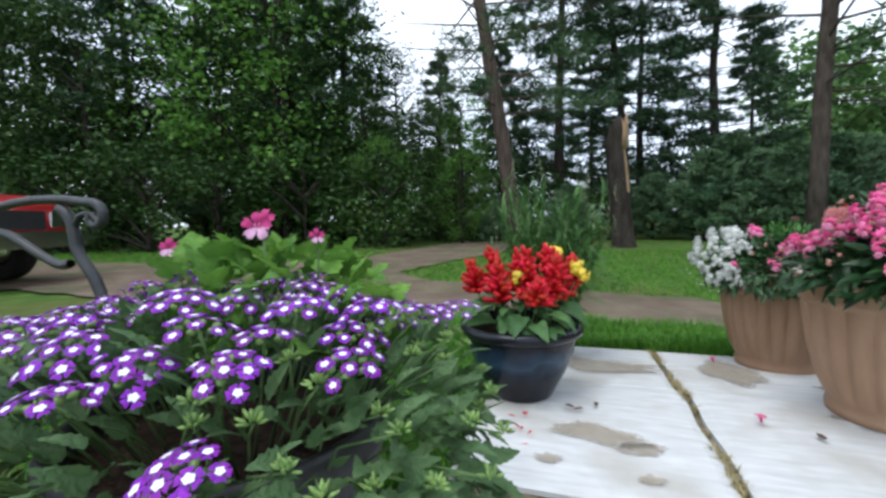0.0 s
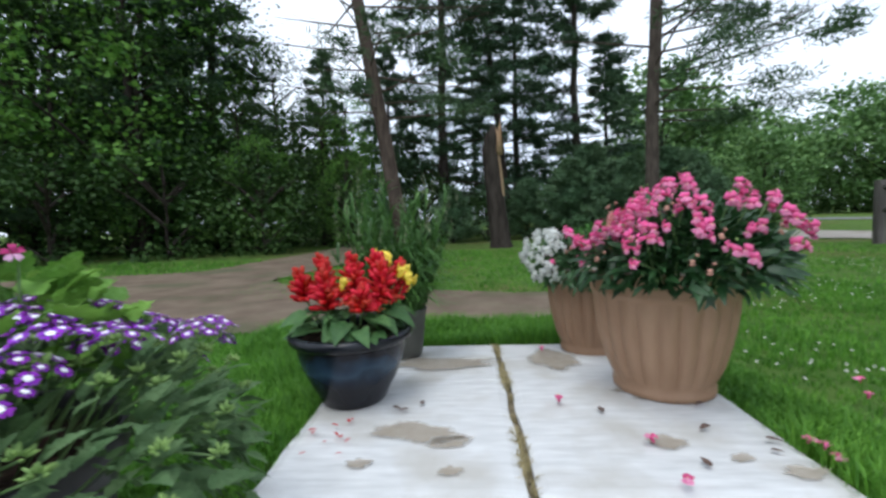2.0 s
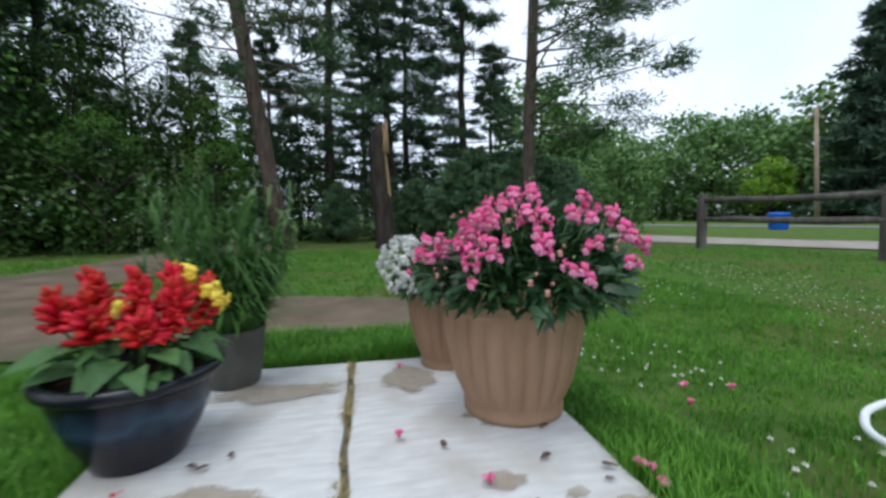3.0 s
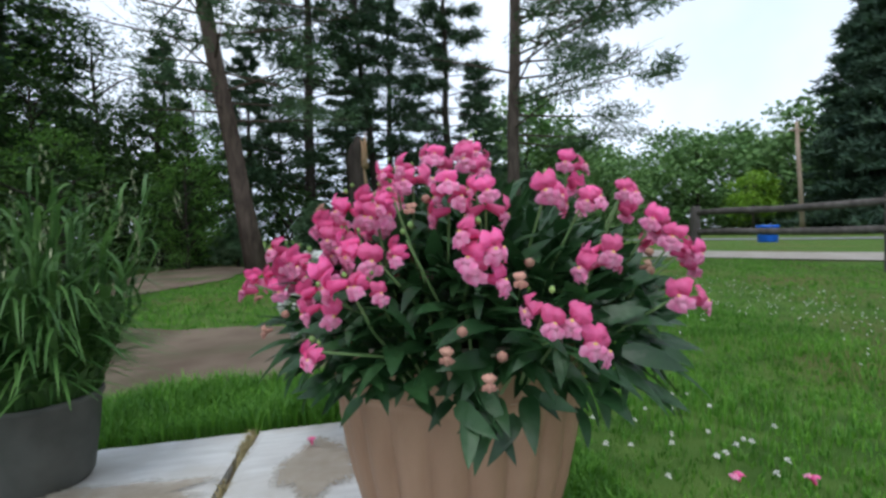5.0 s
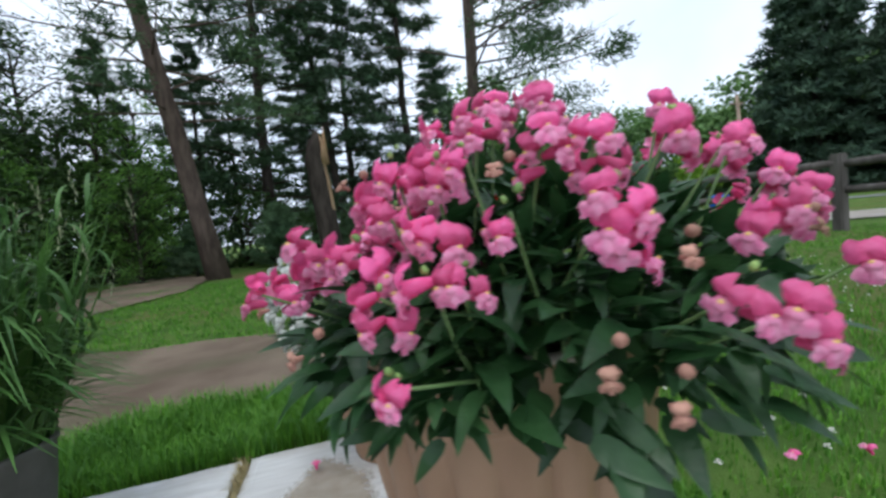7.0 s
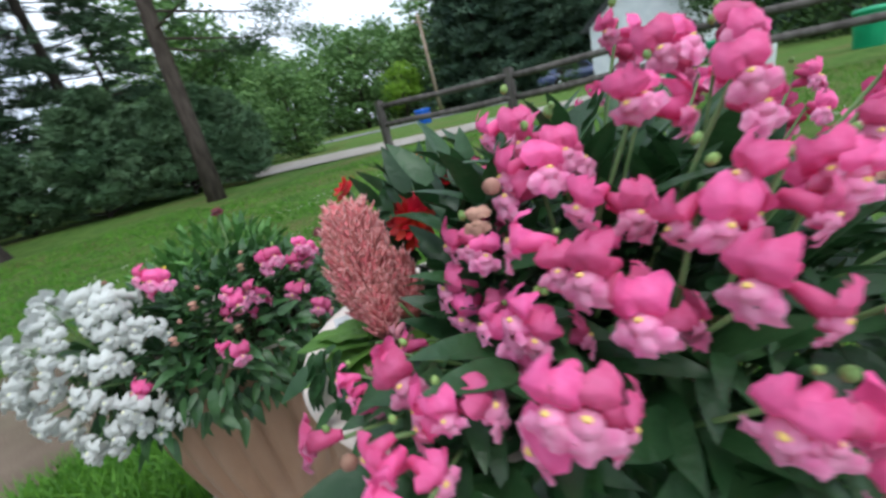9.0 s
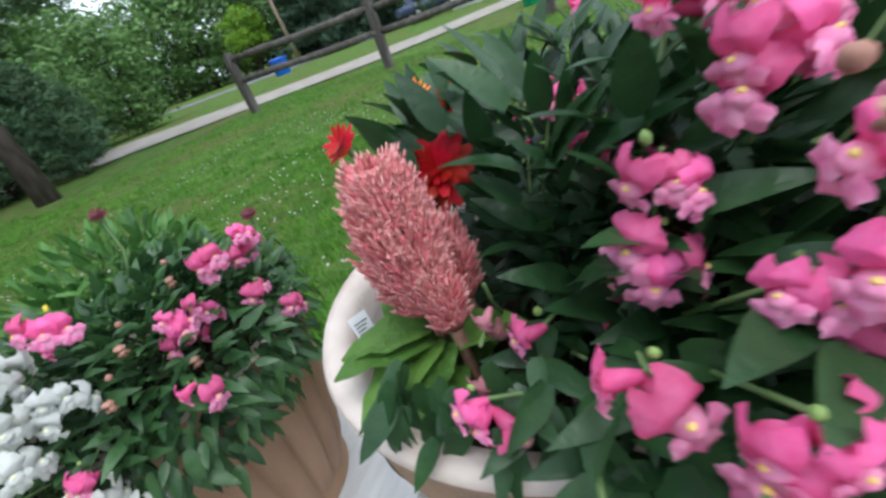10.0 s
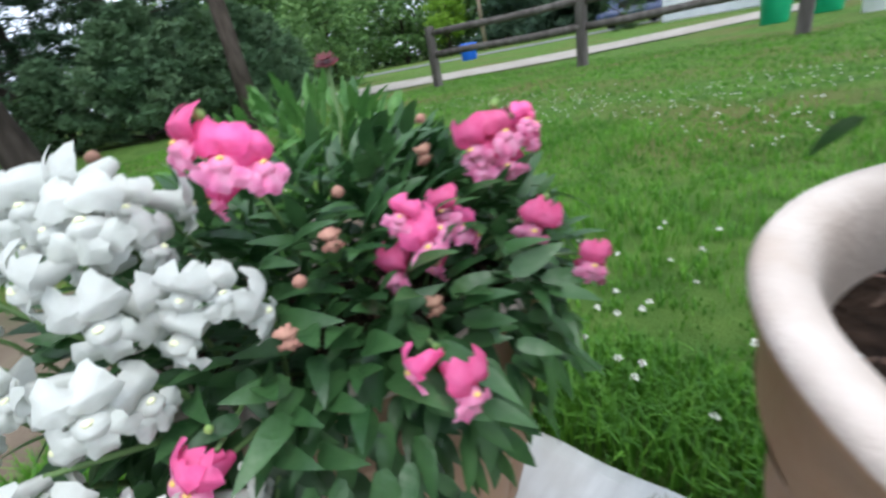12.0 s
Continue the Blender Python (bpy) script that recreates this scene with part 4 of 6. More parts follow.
for az, el, blooms in ((-95, 62, 3), (-130, 66, 3), (170, 60, 3), (-150, 48, 3), (-112, 44, 2), (178, 36, 3), (-140, 32, 3), (-165, 24, 3), (-128, 14, 3), (-110, 2, 3), (-150, 6, 3), (175, 12, 3), (150, 30, 2), (140, 55, 2), (-100, -14, 3), (-135, -12, 3), (-92, 36, 3), (-118, 28, 3), (-120, -6, 3), (-105, 54, 3)):
    d = ball_dir(az, el)
    tip = WHITE_C + Vector((d.x * WHITE_R.x, d.y * WHITE_R.y, d.z * WHITE_R.z))
    spike(white_plant, (0.25 * 0.74 + 0.75 * tip.x, 0.25 * 2.39 + 0.75 * tip.y, min(0.31, tip.z - 0.03)), tip, d * 0.35 + Vector((0, 0, 0.9)), "white", blooms + 1, Vector((d.x, d.y, 0.15)), 0, 0.96)
for x, y, z in ((0.70, 2.23, 0.43), (0.73, 2.20, 0.38), (0.66, 2.22, 0.40), (0.78, 2.24, 0.45), (0.62, 2.30, 0.47)):
    part("wilted_flower", WILT, white_plant, aim((x, y, z), (x - 0.79, y - 2.4, -0.05), (0, 0, 1), 0.4))
    part("seed_pod", POD, white_plant, aim((x + 0.012, y, z + 0.014), (x - 0.79, y - 2.4, 0.1)) @ Matrix.Scale(0.7, 4))
dome_leaves(white_plant, LEAF["snap"], WC, WR, 298, -18, 75, az=(-215, 20), depth=(0.72, 0.94), hang=0.5, size=(0.42, 0.68), joined=900)
dome_leaves(white_plant, LEAF["snap"], WC, (0.20, 0.19, 0.14), 0, -5, 88, depth=(0.4, 0.95), hang=0.3, size=(0.42, 0.65), joined=800)
hem_leaves(white_plant, LEAF["snap"], WHITE_POT, 0.21, 0.33, 95, (-215, 60), (0.4, 0.66))
W_FIT = Matrix.Translation((0.797, 2.395, 0.318)) @ Matrix.Diagonal((0.95, 0.95, 1.05, 1)) @ Matrix.Translation((-0.718, -2.325, -0.378))
BACK_LEAF = [leaf_mesh("lobed_leaf", 0.062, 0.020, M["leaf_back"], d, 1, 0.25) for d in (0.1, 0.4)]
back_green = thing("gazania_plant", "bright green bushy plant with small yellow blooms", "plant", W_FIT)
dome_leaves(back_green, BACK_LEAF, (0.77, 2.42, 0.37), (0.19, 0.15, 0.16), 160, 5, 88, depth=(0.7, 1.03), hang=0.1, size=(0.4, 0.75), joined=700)
for k, (x, y, z) in enumerate(((0.62, 2.35, 0.50), (0.61, 2.30, 0.49), (0.65, 2.32, 0.51))):
    part("yellow_flower", rnd.choice(SNAP["yellow"]), back_green, aim((x, y, z), (-0.5, -0.6, 0.6), (0, 0, 1), 0.22))
for x, y, z in ((0.862, 2.43, 0.512), (0.975, 2.30, 0.43)):
    ray_flower("gazania", "dark maroon daisy closing on a thin stalk", (x, y, z), (-0.2, -0.2, 0.9), 0.014, M["maroon"], 16, 2)


# ---- glazed bowl with salvia ----
BOWL = (-0.095, 1.79, 0.002)
bowl = thing("glazed_pot", "dark blue-black glazed ceramic bowl planter with rolled rim", "flower pot", Matrix.Translation(BOWL) @ Matrix.Scale(1.14, 4))
part("body", lathe("body", [(0.01, 0.003), (0.083, 0.0), (0.088, 0.006), (0.098, 0.03), (0.117, 0.065), (0.133, 0.105), (0.142, 0.14), (0.146, 0.16)], M["glaze"], 72,
                   lambda a, k, z: 1 + 0.006 * math.sin(a * 3 + z * 20)), bowl)
part("rim", lathe("rim", [(0.146, 0.16), (0.152, 0.163), (0.163, 0.172), (0.1655, 0.183), (0.161, 0.192), (0.150, 0.195), (0.142, 0.190), (0.138, 0.175), (0.134, 0.14), (0.13, 0.12)], M["glaze"], 72), bowl, label="thick glossy rim")
part("soil", lathe("soil", [(0.001, 0.172), (0.06, 0.17), (0.137, 0.166)], M["soil"], 40), bowl)
salvia = thing("salvia_plant", "scarlet salvia spikes over heart-shaped green leaves", "flowers", Matrix.Translation(BOWL) @ Matrix.Scale(1.14, 4))


def salvia_spike(parent, base, tip, seed):
    q = random.Random(seed)
    b = Build()
    base, tip = Vector(base), Vector(tip)
    ax = (tip - base).normalized()
    side = ax.cross(Vector((0.3, 0.9, 0.2))).normalized()
    up = ax.cross(side)
    for k in range(46):
        v = (k + 0.5) / 46
        p = base.lerp(tip, v)
        a = k * 2.4 + q.uniform(-0.7, 0.7)
        out = (side * math.cos(a) + up * math.sin(a)) * (1.0 - 0.45 * v) + ax * (q.uniform(-0.2, 0.6) + 0.8 * v)
        out.normalize()
        ln = 0.042 * (1 - 0.35 * v) * q.uniform(0.45, 1.35)
        tv, tf = tube_data([p, p + out * ln * 0.55, p + out * ln], [0.0035, 0.0078, 0.0052], 6)
        b.add(tv, tf)
        if v < 0.5 and q.random() < 0.5:
            o2 = p + out * ln
            d2 = (out + Vector((0, 0, -0.5))).normalized()
            sd = d2.cross(ax).normalized() * 0.003
            b.add([o2 - sd, o2 + sd, o2 + d2 * 0.016 + sd * 0.7, o2 + d2 * 0.016 - sd * 0.7], [(0, 1, 2, 3)])
    part("flower_spike", b.mesh("flower_spike", M["red"]), parent)
    part("stem", tube("stem", [(base.x * 0.5, base.y * 0.5, 0.16), base, tip], [0.003, 0.0028, 0.0015], M["stem"], 6), parent)


for k, (x, y, z0, z1) in enumerate(((-0.115, -0.01, 0.27, 0.335), (-0.07, 0.02, 0.27, 0.37), (-0.045, -0.05, 0.25, 0.345), (0.02, -0.02, 0.27, 0.37), (0.065, 0.02, 0.27, 0.37), (0.09, -0.03, 0.26, 0.355), (0.05, -0.07, 0.25, 0.30), (-0.01, 0.06, 0.27, 0.36), (0.12, 0.03, 0.26, 0.35))):
    salvia_spike(salvia, (x, y, z0), (x * 1.12, y * 1.1, z1), k)
for k in range(60):
    a = k * 2.4
    r = rnd.uniform(0.03, 0.135)
    d = Vector((math.cos(a), math.sin(a), rnd.uniform(-0.25, 0.25)))
    part("leaf", rnd.choice(LEAF["salvia"]), salvia, aim((r * math.cos(a), r * math.sin(a), rnd.uniform(0.195, 0.25)), d, (0, 0, 1), rnd.uniform(0.6, 1.0), rnd.uniform(-0.4, 0.4)))
yellow = thing("snapdragon_plant", "tall yellow snapdragons behind scarlet salvia", "flowers", Matrix.Translation(BOWL) @ Matrix.Scale(1.14, 4))
for x, y, z in ((0.088, 0.05, 0.385), (0.150, 0.01, 0.345), (0.160, 0.03, 0.338), (0.135, 0.05, 0.325), (0.01, -0.03, 0.315)):
    spike(yellow, (x * 0.5, y * 0.5, 0.17), (x, y, z), (0.1, 0, 1), "yellow", 3 if z > 0.32 else 1, (0.1, -1, 0.2), 2, 1.05)

# ---- ornamental grass in its tub ----
TUB = (-0.03, 2.32, -0.036)
tub = thing("grass_pot", "small grey tub planted with ornamental grass", "flower pot", Matrix.Translation(TUB) @ Matrix.Diagonal((0.84, 0.84, 1.15, 1)))
part("body", lathe("body", [(0.01, 0.002), (0.098, 0.0), (0.106, 0.01), (0.122, 0.1), (0.13, 0.165), (0.136, 0.17), (0.136, 0.18), (0.126, 0.18), (0.12, 0.15)], M["tub"], 40), tub)
part("soil", lathe("soil", [(0.001, 0.155), (0.06, 0.155), (0.121, 0.152)], M["soil"], 30), tub)
reeds = thing("ornamental_grass", "tall arching ornamental grass with feathery seed heads", "grass plant", Matrix.Translation(TUB))


def arching(b, o, a, h, reach, width, rn, slot=0, seg=6):
    d = Vector((math.cos(a), math.sin(a), 0))
    s = Vector((-d.y, d.x, 0)) * width / 2
    vs = []
    for k in range(seg + 1):
        v = k / seg
        p = Vector(o) + d * reach * v ** 2 + Vector((0, 0, h * (math.sin(v * (1.6 + 3.4 * reach)))))
        w = (1 - v) ** 0.6 + 0.05
        vs += [p - s * w, p + s * w]
    b.add(vs, [(2 * k, 2 * k + 1, 2 * k + 3, 2 * k + 2) for k in range(seg)], slot)
    return vs[-1]


gb2, sb2 = Build(), Build()
for k in range(95):
    a = rnd.uniform(0, 6.283)
    q = 0.095 * math.sqrt(rnd.random())
    root = Vector((q * math.cos(a), q * math.sin(a), 0.17))
    lean = a + rnd.uniform(-0.5, 0.5)
    tall, out = rnd.uniform(0.26, 0.56), rnd.uniform(0.02, 0.19)
    top = root + Vector((math.cos(lean) * out, math.sin(lean) * out, tall))
    tv, tf = tube_data([root, root.lerp(top, 0.5) + Vector((0, 0, 0.02)), top], [0.0028, 0.0022, 0.0013], 4, False)
    gb2.add(tv, tf)
    for j in range(9):
        v = rnd.uniform(0.05, 0.97)
        arching(gb2, root.lerp(top, v), lean + j * 2.4 + rnd.uniform(-0.5, 0.5), rnd.uniform(0.03, 0.14) * (1.15 - 0.5 * v), rnd.uniform(0.06, 0.20) * (1.2 - 0.4 * v), rnd.uniform(0.008, 0.015), rnd, 0, 7)
    if k % 3 == 0:
        tipv = arching(sb2, top, lean, rnd.uniform(0.06, 0.13), rnd.uniform(0.02, 0.07), 0.0025, rnd, 0)
        for j in range(12):
            tuft_data(sb2, Vector(tipv) + Vector((rnd.uniform(-0.007, 0.007), rnd.uniform(-0.007, 0.007), -0.006 * j)), 1, 0.002, 0.016, 0.0025, 1.0, 1)
for k in range(420):
    a = rnd.uniform(0, 6.283)
    arching(gb2, (0.09 * math.cos(a), 0.09 * math.sin(a), 0.18), a + rnd.uniform(-0.6, 0.6), rnd.uniform(0.08, 0.30), rnd.uniform(0.08, 0.24), rnd.uniform(0.009, 0.017), rnd, 0, 8)
tagged(part("blades", gb2.mesh("blades", M["reed"]), reeds), kind="stuff")
tagged(part("seed_heads", sb2.mesh("seed_heads", [M["reed"], M["seed"]]), reeds), kind="stuff")

# ---- purple verbena and geranium ----
V_FIT = Matrix.Translation((0.10, 0.10, -0.05))
VPOT = (-0.47, 0.84, 0.0)
vpot = thing("nursery_pot", "large black plastic pot full of verbena", "flower pot", V_FIT @ Matrix.Translation(VPOT))
part("body", lathe("body", [(0.01, 0.003), (0.15, 0.0), (0.158, 0.006), (0.178, 0.15), (0.198, 0.30)], M["nursery"], 56), vpot)
part("rim", lathe("rim", [(0.198, 0.30), (0.207, 0.302), (0.21, 0.31), (0.21, 0.335), (0.206, 0.342), (0.198, 0.342), (0.194, 0.33), (0.19, 0.28)], M["nursery"], 56), vpot)
part("soil", lathe("soil", [(0.001, 0.31), (0.1, 0.308), (0.193, 0.30)], M["soil"], 40), vpot)
VC, VR = (-0.47, 0.84, 0.27), (0.38, 0.37, 0.235)
verbena = thing("verbena_plant", "purple verbena clusters with white eyes over toothed leaves", "flowers", V_FIT)
FLORET = [verbena_floret("verbena_floret", M["purple"], M["eye"], k) for k in range(4)]
CLUSTERS = [(k * 137.5 % 360 - 180, math.degrees(math.asin(0.985 - 0.62 * ((k + 0.5) / 124) ** 0.9))) for k in range(124)]
CLUSTERS = [(az, el) for az, el in CLUSTERS if not (-150 < az < 50 and el < 46) or rnd.random() < 0.16]
for k, (az, el) in enumerate(CLUSTERS):
    c, n = dome_at(VC, VR, az + rnd.uniform(-4, 4), el + rnd.uniform(-3, 3), rnd.uniform(0.97, 1.09), 2.4)
    up = (n * 0.6 + Vector((rnd.uniform(-0.5, 0.5), rnd.uniform(-0.5, 0.5), 1))).normalized()
    st = stem(verbena, (VC[0] + (c.x - VC[0]) * 0.5, VC[1] + (c.y - VC[1]) * 0.5, 0.30), c - up * 0.012, 0.0017)
    st.name = "flower_stalk"
    side = up.cross(Vector((0.2, 1, 0.1))).normalized()
    other = up.cross(side)
    full = rnd.choice((8, 11, 14)) if el > 28 else 6
    for j in range(full):
        r = (0.027 + 0.0007 * full) * math.sqrt((j + 0.4) / full)
        a = j * 2.4
        flat = (side * math.cos(a) + other * math.sin(a))
        p = c + flat * r - up * (r * r * 12 + rnd.uniform(-0.003, 0.003))
        part("floret", rnd.choice(FLORET), st, aim(p, up + flat * r * 22 + n * 0.25, (0.3, 0.2, 1), rnd.uniform(0.78, 1.1), rnd.uniform(0, 6.28)))
    for j in range(6):
        a = j * 1.1
        part("bud", BUD, st, aim(c - up * 0.012 + (side * math.cos(a) + other * math.sin(a)) * 0.012, up * 0.4 + side * math.cos(a) + other * math.sin(a)) @ Matrix.Rotation(radians(-90), 4, "X") @ Matrix.Scale(0.8, 4))
for k in range(46):
    c, n = dome_at(VC, VR, rnd.uniform(-150, 60), rnd.uniform(15, 55), rnd.uniform(0.92, 1.04))
    st = stem(verbena, (VC[0] + (c.x - VC[0]) * 0.6, VC[1] + (c.y - VC[1]) * 0.6, 0.30), c, 0.0015)
    for j in range(16):
        a, e = j * 2.4, rnd.uniform(0.2, 1.3)
        d = Vector((math.cos(a) * math.cos(e), math.sin(a) * math.cos(e), math.sin(e)))
        part("bud", BUD, st, aim(c + d * 0.005, d) @ Matrix.Rotation(radians(-90), 4, "X") @ Matrix.Diagonal((0.4, 0.4, rnd.uniform(0.6, 1.0), 1)))
dome_leaves(verbena, LEAF["verb"], VC, (0.355, 0.345, 0.215), 290, -20, 80, depth=(0.78, 1.03), hang=0.3, size=(0.45, 0.78), joined=1700)
ger = thing("geranium_plant", "regal geranium with ruffled bright green leaves and pink blooms", "flowers", V_FIT)
dome_leaves(ger, LEAF["ger"], (-0.46, 0.90, 0.375), (0.24, 0.16, 0.19), 150, 15, 88, depth=(0.75, 1.0), hang=0.1, size=(0.5, 0.85))


def geranium_bloom(parent, place, out, size, seed):
    b = Build()
    for k in range(5):
        a0 = math.pi / 2 + 2 * math.pi * k / 5
        top = k in (0, 1, 4)

        def fn(u, v, a0=a0):
            w = 0.55 * math.sin(math.pi * (0.15 + 0.65 * v))
            a = a0 + u * w
            r = 0.033 * v * (1.0 + 0.08 * math.cos(u * 5 + seed))
            return (r * math.cos(a) * 0.95, 0.014 * math.sin(v * 2.2) + 0.003 * math.sin(u * 6 + k) * v, r * math.sin(a))
        b.grid(fn, 4, 4, 0 if top else 1)
    part("bloom", b.mesh("bloom", [M["magenta"], M["ger_pink"]]), parent, aim(place, out, (0, 0, 1), size))


geranium_bloom(ger, (-0.432, 0.85, 0.583), (0.5, -0.8, 0.35), 0.6, 1)
geranium_bloom(ger, (-0.44, 0.875, 0.59), (0.1, -0.9, 0.5), 0.55, 2)
geranium_bloom(ger, (-0.60, 0.86, 0.555), (0.3, -0.9, 0.3), 0.45, 3)
geranium_bloom(ger, (-0.375, 0.90, 0.568), (0.7, -0.6, 0.4), 0.35, 4)
for p in ((-0.432, 0.86, 0.575), (-0.60, 0.87, 0.55), (-0.375, 0.905, 0.56)):
    stem(ger, (p[0], p[1] + 0.02, 0.45), p, 0.002, 0.008)

# ---- iron bench ----
bench = thing("garden_bench", "black cast-iron bench end with scrolled arm", "bench", Matrix.Translation((-1.165, 1.32, GROUND_Z - 0.04)) @ Matrix.Rotation(radians(4), 4, "Z") @ Matrix.Scale(0.86, 4))


def iron_bar(name, pts, r, label=""):
    d = bpy.data.curves.new(name, "CURVE")
    d.dimensions, d.bevel_depth, d.bevel_resolution, d.resolution_u = "3D", r, 4, 8
    s = d.splines.new("BEZIER")
    s.bezier_points.add(len(pts) - 1)
    for bp, p in zip(s.bezier_points, pts):
        bp.co = p
        bp.handle_left_type = bp.handle_right_type = "AUTO"
    d.materials.append(M["iron"])
    return part(name, d, bench, label=label)


def scroll(cx, cz, r0, turns, start, n=12, sign=1):
    return [(cx + r0 * (1 - 0.75 * k / n) * math.cos(start + sign * turns * 6.283 * k / n), 0, cz + r0 * (1 - 0.75 * k / n) * math.sin(start + sign * turns * 6.283 * k / n)) for k in range(n + 1)]


iron_bar("arm", [(-0.56, 0, 0.79), (-0.38, 0, 0.822), (-0.2, 0, 0.828), (-0.08, 0, 0.815)] + scroll(-0.045, 0.765, 0.045, 0.85, 1.4, 8, -1), 0.015)
iron_bar("arm_brace", [(-0.19, 0, 0.80), (-0.155, 0, 0.775), (-0.135, 0, 0.72), (-0.125, 0, 0.66), (-0.06, 0, 0.56), (-0.02, 0, 0.44), (-0.015, 0, 0.30), (0.0, 0, 0.12), (0.02, 0, 0.0)], 0.018)
iron_bar("arm_curl", [(-0.02, 0, 0.745), (-0.07, 0, 0.778), (-0.12, 0, 0.755), (-0.135, 0, 0.70)], 0.011)
iron_bar("side_scroll", [(-0.56, 0, 0.74), (-0.42, 0, 0.71), (-0.28, 0, 0.64), (-0.20, 0, 0.61), (-0.16, 0, 0.615)], 0.015)
iron_bar("back_leg", [(-0.58, 0, 0.86), (-0.56, 0, 0.5), (-0.58, 0, 0.25), (-0.62, 0, 0.0)], 0.017)


# ---- trees ----
def needle_tufts(b, p, d, count, size, rn, width=0.016, slot=0, spread=0.16):
    """Fans of needle sprays round a point."""
    for _ in range(count):
        e = (d * 0.5 + Vector((rn.uniform(-1, 1), rn.uniform(-1, 1), rn.uniform(-0.6, 0.9)))).normalized()
        s = e.cross(Vector((rn.uniform(-1, 1), rn.uniform(-1, 1), rn.uniform(-1, 1)))).normalized() * width * rn.uniform(0.7, 1.3)
        o = p + Vector((rn.uniform(-1, 1), rn.uniform(-1, 1), rn.uniform(-0.5, 0.5))) * spread
        ln = size * rn.uniform(0.6, 1.2)
        b.add([o - s, o + s, o + e * ln + s * 0.3, o + e * ln - s * 0.3], [(0, 1, 2, 3)], slot)


def conifer(height, crown_from, spread, branches, tufts, needles, seed, size=0.22, width=0.03, droop=0.15, sparse=0.0, one_side=None, conical=True, dead=0.0, loose=0.7):
    """Limbs and needle sprays of a conifer, as two meshes round the z axis: limbs and foliage."""
    rn = random.Random(seed)
    limbs, leaves = Build(), Build()
    for k in range(branches):
        v = (k + rn.random()) / branches
        z = crown_from + (height - crown_from) * v
        a = k * 2.39996 + rn.uniform(-0.4, 0.4)
        if one_side is not None and rn.random() < 0.6:
            a = one_side + rn.uniform(-0.9, 0.9)
        prof = (1 - v) ** 0.8 + 0.06 if conical else math.sin(math.pi * (0.2 + 0.75 * v)) ** 0.6
        ln = spread * prof * rn.uniform(0.65, 1.15)
        d = Vector((math.cos(a), math.sin(a), 0))
        p0 = Vector((0, 0, z))
        rise = rn.uniform(-droop, 0.25 - droop * 0.5)
        pts = [p0, p0 + d * ln * 0.5 + Vector((0, 0, ln * rise * 0.6)), p0 + d * ln + Vector((0, 0, ln * rise + 0.1 * ln * (0.3 - droop)))]
        tv, tf = tube_data(pts, [0.022 * (0.4 + prof), 0.014 * (0.4 + prof), 0.004], 5, False)
        limbs.add(tv, tf)
        if rn.random() < dead:
            for j in range(4):
                q = pts[0].lerp(pts[2], rn.uniform(0.3, 1))
                e = (d + Vector((rn.uniform(-1, 1), rn.uniform(-1, 1), rn.uniform(-0.5, 0.5)))).normalized() * ln * 0.3
                tv, tf = tube_data([q, q + e], [0.006, 0.002], 4, False)
                limbs.add(tv, tf)
            continue
        for j in range(tufts):
            t = rn.uniform(0.25 if sparse < 0.3 else 0.5, 1.05)
            q = pts[0].lerp(pts[1], t * 2) if t < 0.5 else pts[1].lerp(pts[2], (t - 0.5) * 2)
            lat = Vector((-d.y, d.x, 0)) * rn.uniform(-1, 1) * ln * 0.32 * (1.1 - t * 0.5)
            if rn.random() < sparse:
                continue
            needle_tufts(leaves, q + lat + Vector((0, 0, rn.uniform(-0.05, 0.08))), d, needles, size, rn, width, 0, size * loose)
    return limbs, leaves


def broadleaf(height, crown_from, spread, clumps, per, leaf, seed, spare=0.0):
    """Trunk limbs and a crown of many small leaves in uneven clumps."""
    rn = random.Random(seed)
    limbs, leaves = Build(), Build()
    for k in range(clumps):
        v = rn.random()
        z = crown_from + (height - crown_from) * v
        a = rn.uniform(0, 6.283)
        r = spread * (math.sin(math.pi * (0.12 + 0.8 * v)) ** 0.7) * math.sqrt(rn.uniform(0.1, 1.0))
        c = Vector((r * math.cos(a), r * math.sin(a), z))
        if k % 4 == 0:
            o = Vector((0, 0, max(crown_from * 0.6, z - r * 0.8)))
            tv, tf = tube_data([o, o.lerp(c, 0.5) + Vector((0, 0, 0.1)), c], [0.05, 0.03, 0.01], 5, False)
            limbs.add(tv, tf)
        cr = spread * rn.uniform(0.16, 0.34)
        for j in range(per):
            d = Vector((rn.gauss(0, 1), rn.gauss(0, 1), rn.gauss(0, 0.7)))
            p = c + d * cr * 0.55
            e = Vector((rn.uniform(-1, 1), rn.uniform(-1, 1), rn.uniform(-0.8, 0.3))).normalized() * leaf * rn.uniform(0.6, 1.3)
            s = e.cross(Vector((rn.uniform(-1, 1), rn.uniform(-1, 1), 1))).normalized() * leaf * 0.42
            leaves.add([p, p + e * 0.5 + s, p + e, p + e * 0.5 - s], [(0, 1, 2, 3)])
    return limbs, leaves


